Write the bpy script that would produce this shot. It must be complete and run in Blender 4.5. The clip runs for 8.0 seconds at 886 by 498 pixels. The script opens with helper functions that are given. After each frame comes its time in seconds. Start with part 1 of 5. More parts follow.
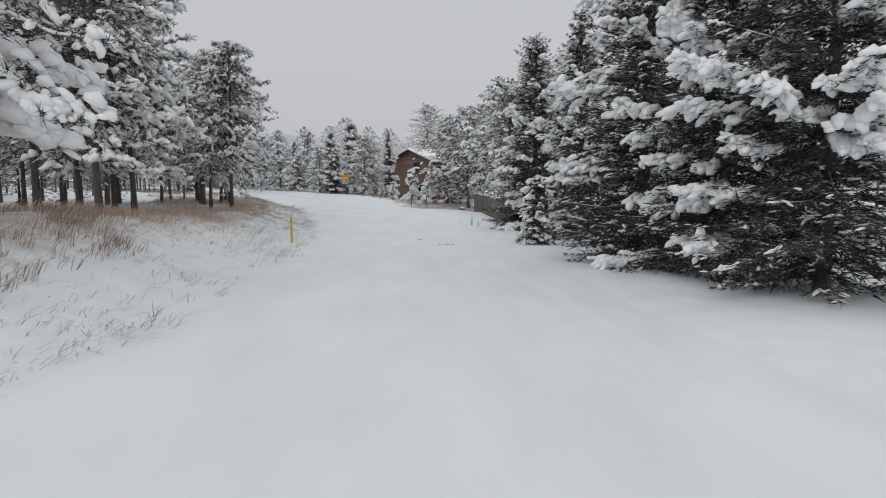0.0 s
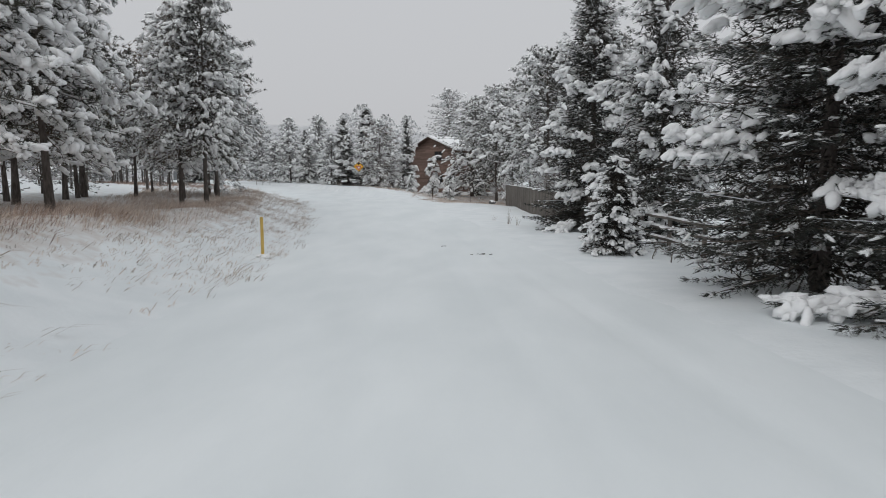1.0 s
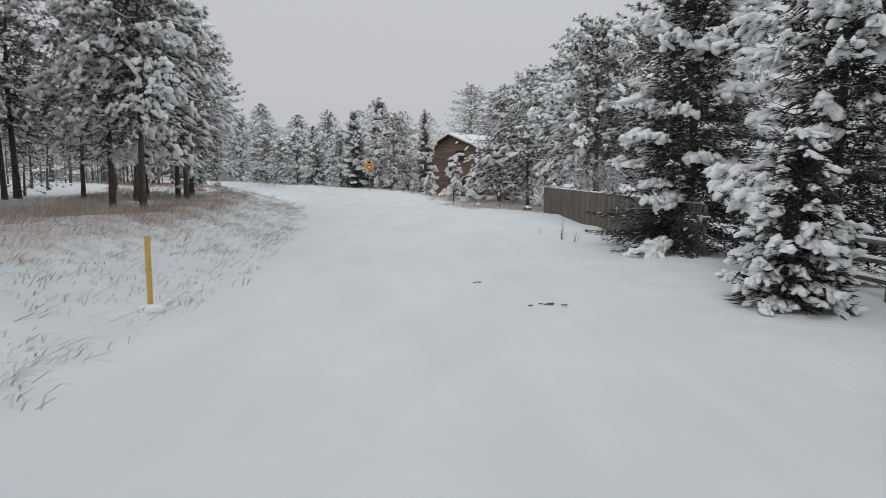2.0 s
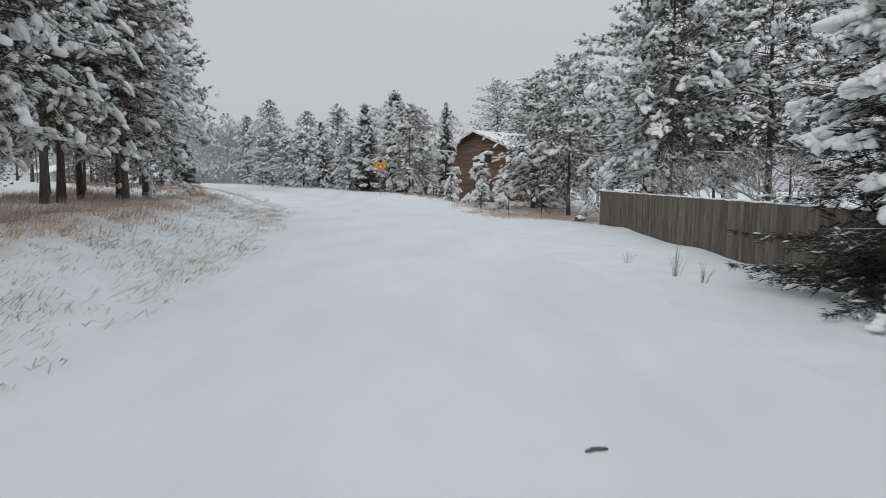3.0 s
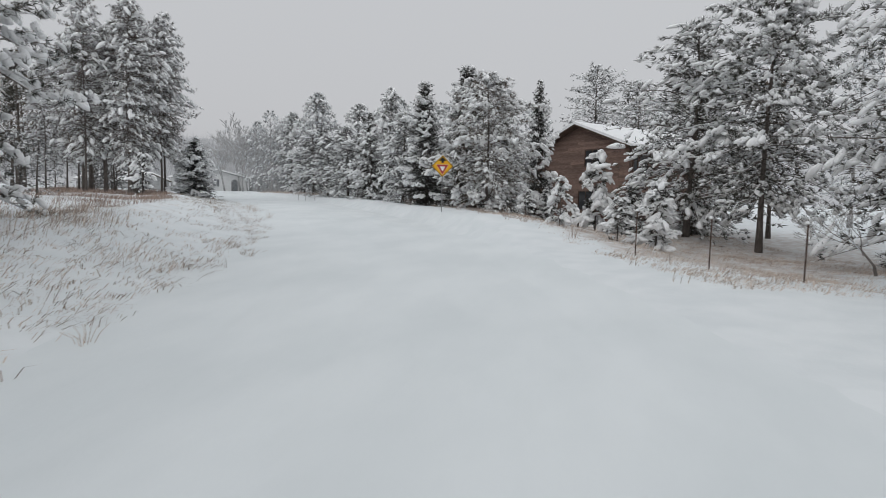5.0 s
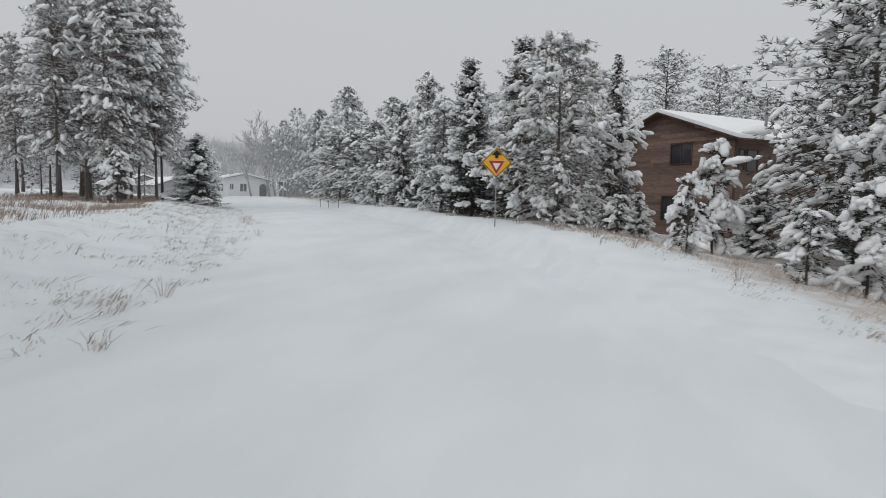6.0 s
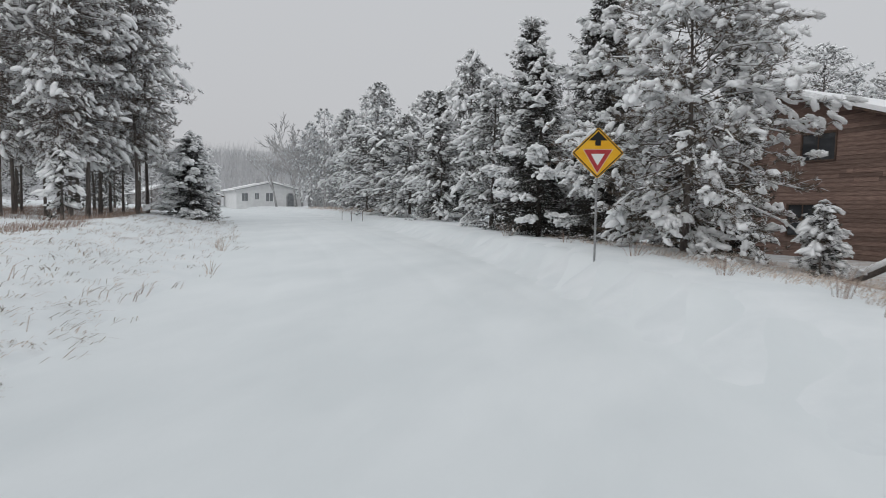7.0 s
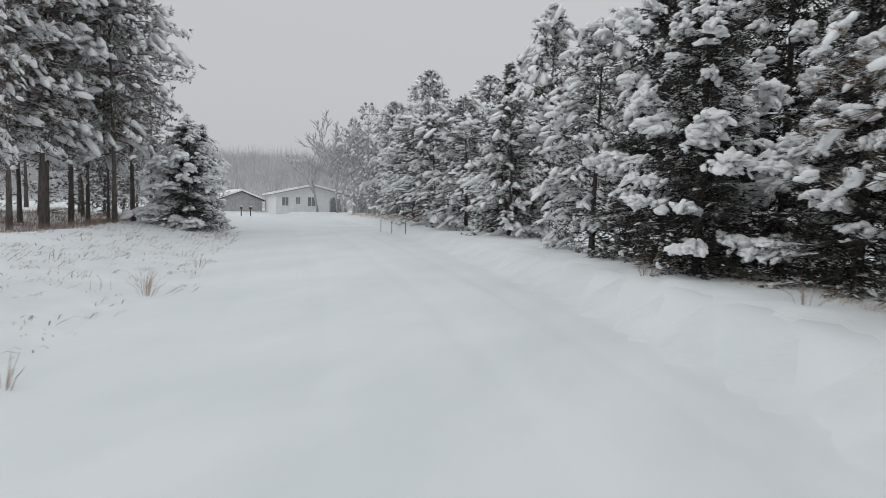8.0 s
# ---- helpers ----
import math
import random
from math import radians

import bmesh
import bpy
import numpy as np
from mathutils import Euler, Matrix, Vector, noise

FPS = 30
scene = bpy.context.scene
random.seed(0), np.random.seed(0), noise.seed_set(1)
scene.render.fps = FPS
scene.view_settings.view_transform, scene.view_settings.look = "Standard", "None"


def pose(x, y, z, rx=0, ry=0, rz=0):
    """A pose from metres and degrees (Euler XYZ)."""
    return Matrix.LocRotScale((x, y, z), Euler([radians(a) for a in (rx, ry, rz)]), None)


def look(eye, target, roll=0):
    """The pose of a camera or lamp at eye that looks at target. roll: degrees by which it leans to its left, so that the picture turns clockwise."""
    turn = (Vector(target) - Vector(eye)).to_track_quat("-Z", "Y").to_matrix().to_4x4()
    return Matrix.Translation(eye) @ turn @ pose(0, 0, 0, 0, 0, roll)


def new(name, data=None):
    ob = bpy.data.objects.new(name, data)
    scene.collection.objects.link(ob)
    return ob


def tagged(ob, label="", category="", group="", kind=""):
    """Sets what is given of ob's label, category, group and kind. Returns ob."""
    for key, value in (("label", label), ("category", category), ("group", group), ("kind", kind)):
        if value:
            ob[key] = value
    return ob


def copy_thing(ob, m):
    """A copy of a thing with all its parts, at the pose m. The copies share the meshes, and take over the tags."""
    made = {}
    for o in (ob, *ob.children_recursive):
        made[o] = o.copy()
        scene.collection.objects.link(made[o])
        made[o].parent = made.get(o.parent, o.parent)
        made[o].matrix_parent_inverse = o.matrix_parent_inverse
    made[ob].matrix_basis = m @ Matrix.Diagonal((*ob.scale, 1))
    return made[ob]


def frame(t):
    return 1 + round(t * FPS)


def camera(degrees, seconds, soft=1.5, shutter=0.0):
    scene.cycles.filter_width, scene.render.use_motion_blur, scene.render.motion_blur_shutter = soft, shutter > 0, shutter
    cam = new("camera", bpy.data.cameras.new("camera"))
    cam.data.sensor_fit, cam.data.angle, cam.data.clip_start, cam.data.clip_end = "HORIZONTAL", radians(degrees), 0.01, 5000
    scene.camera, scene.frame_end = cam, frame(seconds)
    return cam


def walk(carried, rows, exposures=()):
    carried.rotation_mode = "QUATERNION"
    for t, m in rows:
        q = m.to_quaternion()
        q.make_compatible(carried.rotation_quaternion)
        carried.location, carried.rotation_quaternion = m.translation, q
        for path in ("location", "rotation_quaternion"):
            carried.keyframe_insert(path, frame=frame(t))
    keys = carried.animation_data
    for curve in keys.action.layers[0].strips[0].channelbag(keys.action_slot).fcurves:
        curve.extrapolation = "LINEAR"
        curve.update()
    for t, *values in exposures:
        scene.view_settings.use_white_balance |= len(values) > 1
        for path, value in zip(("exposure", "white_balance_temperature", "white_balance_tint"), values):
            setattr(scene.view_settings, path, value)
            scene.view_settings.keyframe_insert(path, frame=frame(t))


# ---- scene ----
cam = camera(72.3, 8.0, 0.85, 0.14)
METRES, EYE, TILT, LEAN, TURN = 70.0, 2.0, -6.0, 0.0, 0.0
ROWS = [
    (0.0, 0.0, 0.0, 0.0, 0.0, 0.0, -0.0),
    (0.5, -0.0029, 0.0572, 0.0043, 1.08, -0.58, 0.11),
    (1.0, -0.0064, 0.1153, 0.0089, 1.93, -0.69, -0.0),
    (1.5, -0.0106, 0.1756, 0.0138, 2.83, -0.57, -0.24),
    (3.0, -0.0275, 0.3634, 0.0281, 5.54, 0.21, -1.27),
    (3.5, -0.0362, 0.4253, 0.0346, 6.8, 0.42, -1.67),
    (4.0, -0.0461, 0.49, 0.0419, 8.47, 0.82, -2.18),
    (4.5, -0.0574, 0.5506, 0.0488, 10.23, 0.95, -2.45),
    (6.0, -0.1059, 0.7343, 0.0717, 15.82, 1.17, -2.91),
    (6.5, -0.1261, 0.7936, 0.0793, 17.57, 1.45, -2.81),
    (7.0, -0.1486, 0.8526, 0.0868, 19.44, 1.72, -2.85),
    (7.5, -0.1736, 0.9095, 0.0939, 21.61, 1.88, -3.32),
    (8.0, -0.2003, 0.9661, 0.1014, 24.23, 1.95, -3.85),
]
walk(cam, [(t, pose(0, 0, EYE, TILT, LEAN, TURN) @ pose(METRES * x, METRES * y, METRES * z, 90 + pitch, roll, yaw)) for t, x, y, z, yaw, pitch, roll in ROWS], [(0.0, 0.0, 6360, 9.0), (8.0, 0.0, 6360, 9.0)])

# ---- light: an even overcast sky, brightest overhead, and a very soft weak sun ----
world = bpy.data.worlds.new("overcast")
scene.world = world
world.use_nodes = True
wn, wl = world.node_tree.nodes, world.node_tree.links
back = wn["Background"]
sky = wn.new("ShaderNodeTexSky")
sky.sky_type, sky.sun_disc = "NISHITA", False
sky.sun_elevation, sky.sun_rotation, sky.dust_density = radians(38), radians(200), 6.0
grey = wn.new("ShaderNodeHueSaturation")
grey.inputs["Saturation"].default_value, grey.inputs["Value"].default_value = 0.12, 0.09
wl.new(sky.outputs[0], grey.inputs["Color"])
coord, split = wn.new("ShaderNodeTexCoord"), wn.new("ShaderNodeSeparateXYZ")
wl.new(coord.outputs["Generated"], split.inputs[0])
ramp = wn.new("ShaderNodeValToRGB")
ramp.color_ramp.elements[0].position, ramp.color_ramp.elements[0].color = 0.0, (0.56, 0.555, 0.565, 1)
ramp.color_ramp.elements[1].position, ramp.color_ramp.elements[1].color = 1.0, (0.80, 0.82, 0.84, 1)
low = ramp.color_ramp.elements.new(0.42)
low.color = (0.60, 0.605, 0.62, 1)
wl.new(split.outputs["Z"], ramp.inputs[0])
cloud = wn.new("ShaderNodeMix")
cloud.data_type, cloud.inputs[0].default_value = "RGBA", 0.9
wl.new(grey.outputs[0], cloud.inputs[6])
wl.new(ramp.outputs[0], cloud.inputs[7])
wl.new(cloud.outputs[2], back.inputs["Color"])
back.inputs["Strength"].default_value = 1.0
sun = new("sun", bpy.data.lights.new("sun", "SUN"))
sun.data.energy, sun.data.angle, sun.data.color = 0.3, radians(35), (1.0, 0.97, 0.93)
sun.matrix_world = look((0, 0, 60), Vector((0, 0, 60)) - Vector((math.sin(radians(200)) * math.cos(radians(38)), math.cos(radians(200)) * math.cos(radians(38)), math.sin(radians(38)))))

# ---- materials ----


def material(name, colour, rough=0.8, colour2=None, scale=8.0, mask=(0.4, 0.6), bump=0.0, bump_scale=30.0, metal=0.0, island=0.0, dust=0.0, stretch=(1, 1, 1), spec=0.3, each=0.0):
    """Two colours mixed by noise, fine noise relief, a shift for each loose piece, and snow dust on what faces up."""
    m = bpy.data.materials.new(name)
    m.use_nodes = True
    n, l = m.node_tree.nodes, m.node_tree.links
    p = n["Principled BSDF"]
    p.inputs["Roughness"].default_value, p.inputs["Metallic"].default_value = rough, metal
    p.inputs["Specular IOR Level"].default_value = spec
    tc, mp = n.new("ShaderNodeTexCoord"), n.new("ShaderNodeMapping")
    mp.inputs["Scale"].default_value = stretch
    l.new(tc.outputs["Object"], mp.inputs[0])
    nz = n.new("ShaderNodeTexNoise")
    nz.inputs["Scale"].default_value, nz.inputs["Detail"].default_value = scale, 6
    l.new(mp.outputs[0], nz.inputs["Vector"])
    rg = n.new("ShaderNodeMapRange")
    rg.inputs[1].default_value, rg.inputs[2].default_value = mask
    l.new(nz.outputs["Fac"], rg.inputs[0])
    mx = n.new("ShaderNodeMix")
    mx.data_type = "RGBA"
    mx.inputs[6].default_value, mx.inputs[7].default_value = (*colour, 1), (*(colour2 or colour), 1)
    l.new(rg.outputs[0], mx.inputs[0])
    out = mx.outputs[2]
    if island:
        geo, hs, mr = n.new("ShaderNodeNewGeometry"), n.new("ShaderNodeHueSaturation"), n.new("ShaderNodeMapRange")
        mr.inputs[3].default_value, mr.inputs[4].default_value = 1 - island, 1 + island
        l.new(geo.outputs["Random Per Island"], mr.inputs[0])
        l.new(mr.outputs[0], hs.inputs["Value"])
        l.new(out, hs.inputs["Color"])
        out = hs.outputs[0]
    if each:
        info, hs, mr = n.new("ShaderNodeObjectInfo"), n.new("ShaderNodeHueSaturation"), n.new("ShaderNodeMapRange")
        mr.inputs[3].default_value, mr.inputs[4].default_value = 1 - each, 1 + each
        l.new(info.outputs["Random"], mr.inputs[0])
        l.new(mr.outputs[0], hs.inputs["Value"])
        l.new(out, hs.inputs["Color"])
        out = hs.outputs[0]
        shift = n.new("ShaderNodeVectorMath")
        shift.operation = "MULTIPLY_ADD"
        shift.inputs[1].default_value = (17.0, 29.0, 41.0)
        l.new(info.outputs["Random"], shift.inputs[0])
        l.new(mp.outputs[0], shift.inputs[2])
        l.new(shift.outputs[0], nz.inputs["Vector"])
    if dust:
        geo, sp, mr, dm, nf = (n.new("ShaderNodeNewGeometry"), n.new("ShaderNodeSeparateXYZ"), n.new("ShaderNodeMapRange"), n.new("ShaderNodeMix"), n.new("ShaderNodeTexNoise"))
        nf.inputs["Scale"].default_value = 3.0
        l.new(tc.outputs["Object"], nf.inputs["Vector"])
        ad = n.new("ShaderNodeMath")
        ad.operation = "MULTIPLY_ADD"
        ad.inputs[1].default_value = 0.9
        l.new(nf.outputs["Fac"], ad.inputs[0])
        l.new(geo.outputs["Random Per Island"], ad.inputs[2])
        mr.inputs[1].default_value, mr.inputs[2].default_value = 1.45 - dust, 1.65 - dust
        l.new(ad.outputs[0], mr.inputs[0])
        dm.data_type = "RGBA"
        dm.inputs[7].default_value = (0.78, 0.80, 0.83, 1)
        l.new(mr.outputs[0], dm.inputs[0])
        l.new(out, dm.inputs[6])
        out = dm.outputs[2]
    l.new(out, p.inputs["Base Color"])
    if bump:
        bz, bp = n.new("ShaderNodeTexNoise"), n.new("ShaderNodeBump")
        bz.inputs["Scale"].default_value, bz.inputs["Detail"].default_value = bump_scale, 5
        l.new(mp.outputs[0], bz.inputs["Vector"])
        bp.inputs["Strength"].default_value, bp.inputs["Distance"].default_value = bump, 0.02
        l.new(bz.outputs["Fac"], bp.inputs["Height"])
        l.new(bp.outputs[0], p.inputs["Normal"])
    return m


SNOW = material("snow", (0.945, 0.945, 0.95), 0.75, (0.975, 0.972, 0.975), 1.5, (0.35, 0.65), 0.7, 26)
SNOW.node_tree.nodes["Principled BSDF"].inputs["Subsurface Weight"].default_value = 0.45
SNOW.node_tree.nodes["Principled BSDF"].inputs["Subsurface Radius"].default_value = (0.09, 0.09, 0.09)
SNOW.node_tree.nodes["Principled BSDF"].inputs["Subsurface Scale"].default_value = 1.0
ROAD_SNOW = material("road_snow", (0.785, 0.82, 0.83), 0.7, (0.85, 0.88, 0.888), 0.7, (0.35, 0.65), 0.2, 9, stretch=(1, 0.4, 1))
BARK = material("bark", (0.085, 0.073, 0.065), 0.9, (0.165, 0.142, 0.127), 7, (0.35, 0.65), 0.8, 22, stretch=(3, 3, 0.6))
TWIG = material("twig_bark", (0.10, 0.078, 0.063), 0.9, (0.2, 0.17, 0.15), 4, (0.4, 0.6), dust=0.35)
PINE = material("pine_needles", (0.038, 0.040, 0.031), 0.7, (0.080, 0.073, 0.056), 1.2, (0.4, 0.65), island=0.45, dust=0.1)
PINE_BROWN = material("browned_pine_needles", (0.085, 0.07, 0.05), 0.7, (0.15, 0.108, 0.075), 0.9, (0.4, 0.62), island=0.45, dust=0.3)
SPRUCE = material("spruce_needles", (0.030, 0.034, 0.029), 0.7, (0.064, 0.062, 0.052), 1.5, (0.4, 0.65), island=0.5, dust=0.14)
GROVE = material("grove_pine_needles", (0.085, 0.068, 0.054), 0.75, (0.17, 0.13, 0.105), 0.9, (0.4, 0.62), island=0.4, dust=0.36)
# near-black filler colour that paints the shade deep inside the crowns
INNER = material("crown_shade_dark", (0.026, 0.024, 0.021), 0.9, (0.055, 0.046, 0.038), 1.5, (0.4, 0.65), island=0.4)
GROVE_BARK = material("grove_bark", (0.11, 0.095, 0.085), 0.9, (0.19, 0.165, 0.15), 7, (0.35, 0.65), 0.8, 22, stretch=(3, 3, 0.6))
# bark and fir needles paled in colour to stand for distance haze
HAZE_BARK = material("haze_pale_bark", (0.38, 0.37, 0.365), 0.9, (0.52, 0.51, 0.51), 3, (0.4, 0.6), dust=0.3)
HAZE_FIR = material("haze_pale_fir_needles", (0.075, 0.077, 0.072), 0.7, (0.13, 0.125, 0.115), 1.5, (0.4, 0.65), island=0.5, dust=0.22)
ROW_SPRUCE = material("powdered_spruce_needles", (0.034, 0.037, 0.032), 0.7, (0.072, 0.068, 0.058), 1.5, (0.4, 0.65), island=0.5, dust=0.08)
# far needles and bark: haze is put into the pale base colours
HAZE_NEEDLE = material("haze_pale_needles", (0.12, 0.125, 0.115), 0.75, (0.22, 0.22, 0.215), 1.0, (0.4, 0.6), island=0.35, dust=0.5)
HAZE_GREY = material("haze_pale_grey", (0.33, 0.315, 0.31), 0.9, (0.52, 0.51, 0.51), 3, (0.4, 0.6), dust=0.3)
BUSH_TWIG = material("snow_dusted_twigs", (0.17, 0.145, 0.13), 0.9, (0.30, 0.27, 0.25), 4, (0.4, 0.6), dust=0.4)
GRASS = material("dry_grass", (0.46, 0.365, 0.30), 0.85, (0.62, 0.53, 0.46), 2, (0.4, 0.6), island=0.35)
BRUSH = material("reddish_brush", (0.27, 0.19, 0.155), 0.85, (0.42, 0.32, 0.265), 2, (0.4, 0.6), island=0.4)
WEED = material("dry_weed", (0.19, 0.15, 0.115), 0.85, (0.32, 0.25, 0.19), 2, (0.4, 0.6), island=0.4)
SIDING = material("brown_siding", (0.165, 0.105, 0.085), 0.75, (0.25, 0.17, 0.138), 5, (0.35, 0.65), 0.5, 18, each=0.3, stretch=(0.6, 0.6, 5))
FENCE_WOOD = material("weathered_fence_wood", (0.093, 0.081, 0.071), 0.85, (0.192, 0.172, 0.152), 3.2, (0.32, 0.68), 0.5, 20, stretch=(3, 3, 0.8), each=0.24)
TRIM = material("dark_trim", (0.07, 0.045, 0.035), 0.6, (0.11, 0.07, 0.05), 6)
GLASS = material("window_glass", (0.04, 0.042, 0.045), 0.07, spec=0.8)
GREY_WALL = material("pale_grey_boards", (0.38, 0.38, 0.385), 0.8, (0.48, 0.48, 0.48), 3, bump=0.3)
# window glass greyed in colour to stand for haze over the distance
HAZE_PANE = material("haze_grey_pane", (0.20, 0.21, 0.22), 0.25, (0.27, 0.28, 0.29), 3)
WHITE_WALL = material("white_siding", (0.76, 0.76, 0.76), 0.7, (0.82, 0.82, 0.82), 2, bump=0.2)
METAL = material("galvanised_steel", (0.28, 0.28, 0.28), 0.45, (0.4, 0.4, 0.4), 20, metal=0.8)
YELLOW = material("sign_yellow", (0.80, 0.40, 0.015), 0.45, (0.86, 0.47, 0.03), 3)
SIGN_BLACK = material("sign_black", (0.015, 0.015, 0.015), 0.5)
SIGN_RED = material("sign_red", (0.40, 0.035, 0.04), 0.5, (0.46, 0.06, 0.06), 6)
SIGN_PALE = material("sign_faded_edge", (0.74, 0.55, 0.36), 0.5)
SIGN_WHITE = material("sign_white", (0.8, 0.8, 0.78), 0.45)
POST_YELLOW = material("marker_post_yellow", (0.52, 0.35, 0.08), 0.55, (0.6, 0.42, 0.13), 9)
STONE = material("dark_stone", (0.08, 0.08, 0.08), 0.9, (0.16, 0.155, 0.15), 6, bump=0.6, bump_scale=12)
SHED_WOOD = material("orange_cabin_logs", (0.17, 0.105, 0.075), 0.8, (0.25, 0.16, 0.115), 4, island=0.2, stretch=(0.6, 0.6, 5))
# ridge and woods nearly sky-pale: the air's haze sits in this colour
FAR_WOOD = material("far_woods_haze_pale", (0.52, 0.52, 0.53), 0.9, (0.58, 0.58, 0.59), 0.12, (0.35, 0.65), 0.4, 0.6, island=0.15)


def ground_material():
    m = material("snowy_ground", (0.79, 0.822, 0.835), 0.75, (0.86, 0.885, 0.895), 1.1, (0.35, 0.65), 0.55, 11)
    n, l = m.node_tree.nodes, m.node_tree.links
    p = n["Principled BSDF"]
    old = p.inputs["Base Color"].links[0].from_socket
    at = n.new("ShaderNodeAttribute")
    at.attribute_name = "litter"
    tc, nz, ad, mr, mx, nz2, mx2 = (n.new("ShaderNodeTexCoord"), n.new("ShaderNodeTexNoise"), n.new("ShaderNodeMath"), n.new("ShaderNodeMapRange"), n.new("ShaderNodeMix"), n.new("ShaderNodeTexNoise"), n.new("ShaderNodeMix"))
    nz.inputs["Scale"].default_value, nz.inputs["Detail"].default_value = 2.2, 8
    nz2.inputs["Scale"].default_value = 0.8
    for z in (nz, nz2):
        l.new(tc.outputs["Object"], z.inputs["Vector"])
    ad.operation = "ADD"
    l.new(at.outputs["Fac"], ad.inputs[0])
    l.new(nz.outputs["Fac"], ad.inputs[1])
    mr.inputs[1].default_value, mr.inputs[2].default_value, mr.inputs[4].default_value = 0.85, 1.35, 0.75
    l.new(ad.outputs[0], mr.inputs[0])
    mx2.data_type = mx.data_type = "RGBA"
    mx2.inputs[6].default_value, mx2.inputs[7].default_value = (0.38, 0.285, 0.235, 1), (0.52, 0.43, 0.37, 1)
    l.new(nz2.outputs["Fac"], mx2.inputs[0])
    l.new(mr.outputs[0], mx.inputs[0])
    l.new(old, mx.inputs[6])
    l.new(mx2.outputs[2], mx.inputs[7])
    l.new(mx.outputs[2], p.inputs["Base Color"])
    return m


GROUND = ground_material()

# ---- the lie of the land: the road's middle line, and the banks beside it ----
BASE = pose(0, 0, EYE, TILT, LEAN, TURN)
LINE = [(0.3, -60.0, 1.5), (0.1, -12.0, 0.3)]
for t, x, y, z, *_ in ROWS:
    q = BASE @ Vector((METRES * x, METRES * y, METRES * z))
    LINE.append((q.x, q.y, q.z - EYE))
LINE += [(-16.7, 73.0, 0.12), (-20.2, 78.3, 0.3), (-27.2, 87.2, 0.6), (-36.0, 97.6, 0.9), (-46.5, 110.0, 1.05), (-60.0, 124.0, 1.1), (-98.0, 150.0, 1.2)]
LINE = np.array(LINE)


def smooth(a, b, x):
    k = np.clip((x - a) / (b - a), 0, 1)
    return k * k * (3 - 2 * k)


def beside(x, y):
    """Distance from the road's middle (right: plus), and the nearest place on it."""
    x, y = np.asarray(x, float), np.asarray(y, float)
    best, side, qy, qz = np.full(x.shape, 1e9), np.zeros(x.shape), np.zeros(x.shape), np.zeros(x.shape)
    for a, b in zip(LINE[:-1], LINE[1:]):
        u = b[:2] - a[:2]
        n2 = u @ u
        k = np.clip(((x - a[0]) * u[0] + (y - a[1]) * u[1]) / n2, 0, 1)
        dx, dy = x - a[0] - k * u[0], y - a[1] - k * u[1]
        d = np.hypot(dx, dy)
        s = np.sign((dx * u[1] - dy * u[0]) + 1e-9)
        near = d < best
        best = np.where(near, d, best)
        side, qy, qz = np.where(near, s * d, side), np.where(near, a[1] + k * u[1], qy), np.where(near, a[2] + k * (b[2] - a[2]), qz)
    return side, qy, qz


def waves(x, y, s):
    return (np.sin(x / s + 1.3 * np.sin(y / s * 0.7)) + np.sin(y / s * 1.1 + 0.8 + 1.1 * np.sin(x / s * 0.6)) + np.sin((x + y) / s * 0.63 + 2.1)) / 3


def height(x, y):
    d, qy, qz = beside(x, y)
    left, right = np.maximum(-d, 0), np.maximum(d, 0)
    bank = np.interp(qy, [-60, 16, 28, 40, 60, 75, 95], [1.7, 1.65, 1.25, 1.0, 0.85, 0.75, 0.3])
    z = qz + bank * smooth(3.9, 8.5, left) + 0.12 * np.exp(-((left - 8.2) / 1.2) ** 2) + 0.012 * np.maximum(left - 9, 0).clip(0, 60)
    berm = np.interp(qy, [-60, 50, 60, 68, 76, 84, 95, 100], [0.14, 0.06, 0.12, 0.72, 0.72, 0.5, 0.4, 0.42])
    drop = np.interp(qy, [-60, 50, 64, 90, 100], [0.0, 0.1, 1.05, 1.2, 0.0])
    z = z + berm * smooth(3.7, 4.9, right) - drop * smooth(6.8, 14, right)
    far = smooth(60, 400, np.abs(d))
    rough = smooth(3.8, 6.5, np.abs(d)) * (1 - far)
    z = z * (1 - far) + 1.0 * far + rough * (0.10 * waves(x, y, 1.9) + 0.05 * waves(x, y, 0.7)) + 0.012 * waves(x, y, 0.45) * (1 - far)
    return z


def part(name, verts, faces, mat, parent=None, label="", soft=False, at=None):
    me = bpy.data.meshes.new(name)
    me.from_pydata(verts if isinstance(verts, list) else verts.tolist(), [], faces if isinstance(faces, list) else faces.tolist())
    me.materials.append(mat)
    if soft:
        me.polygons.foreach_set("use_smooth", [True] * len(me.polygons))
    me.update()
    ob = new(name, me)
    if parent is not None:
        ob.parent = parent
    if at is not None:
        ob.matrix_basis = at
    if label:
        ob["label"] = label
    return ob


def empty(name, x, y, z, turn=0.0):
    ob = new(name)
    ob.matrix_basis = pose(x, y, z, 0, 0, turn)
    return ob


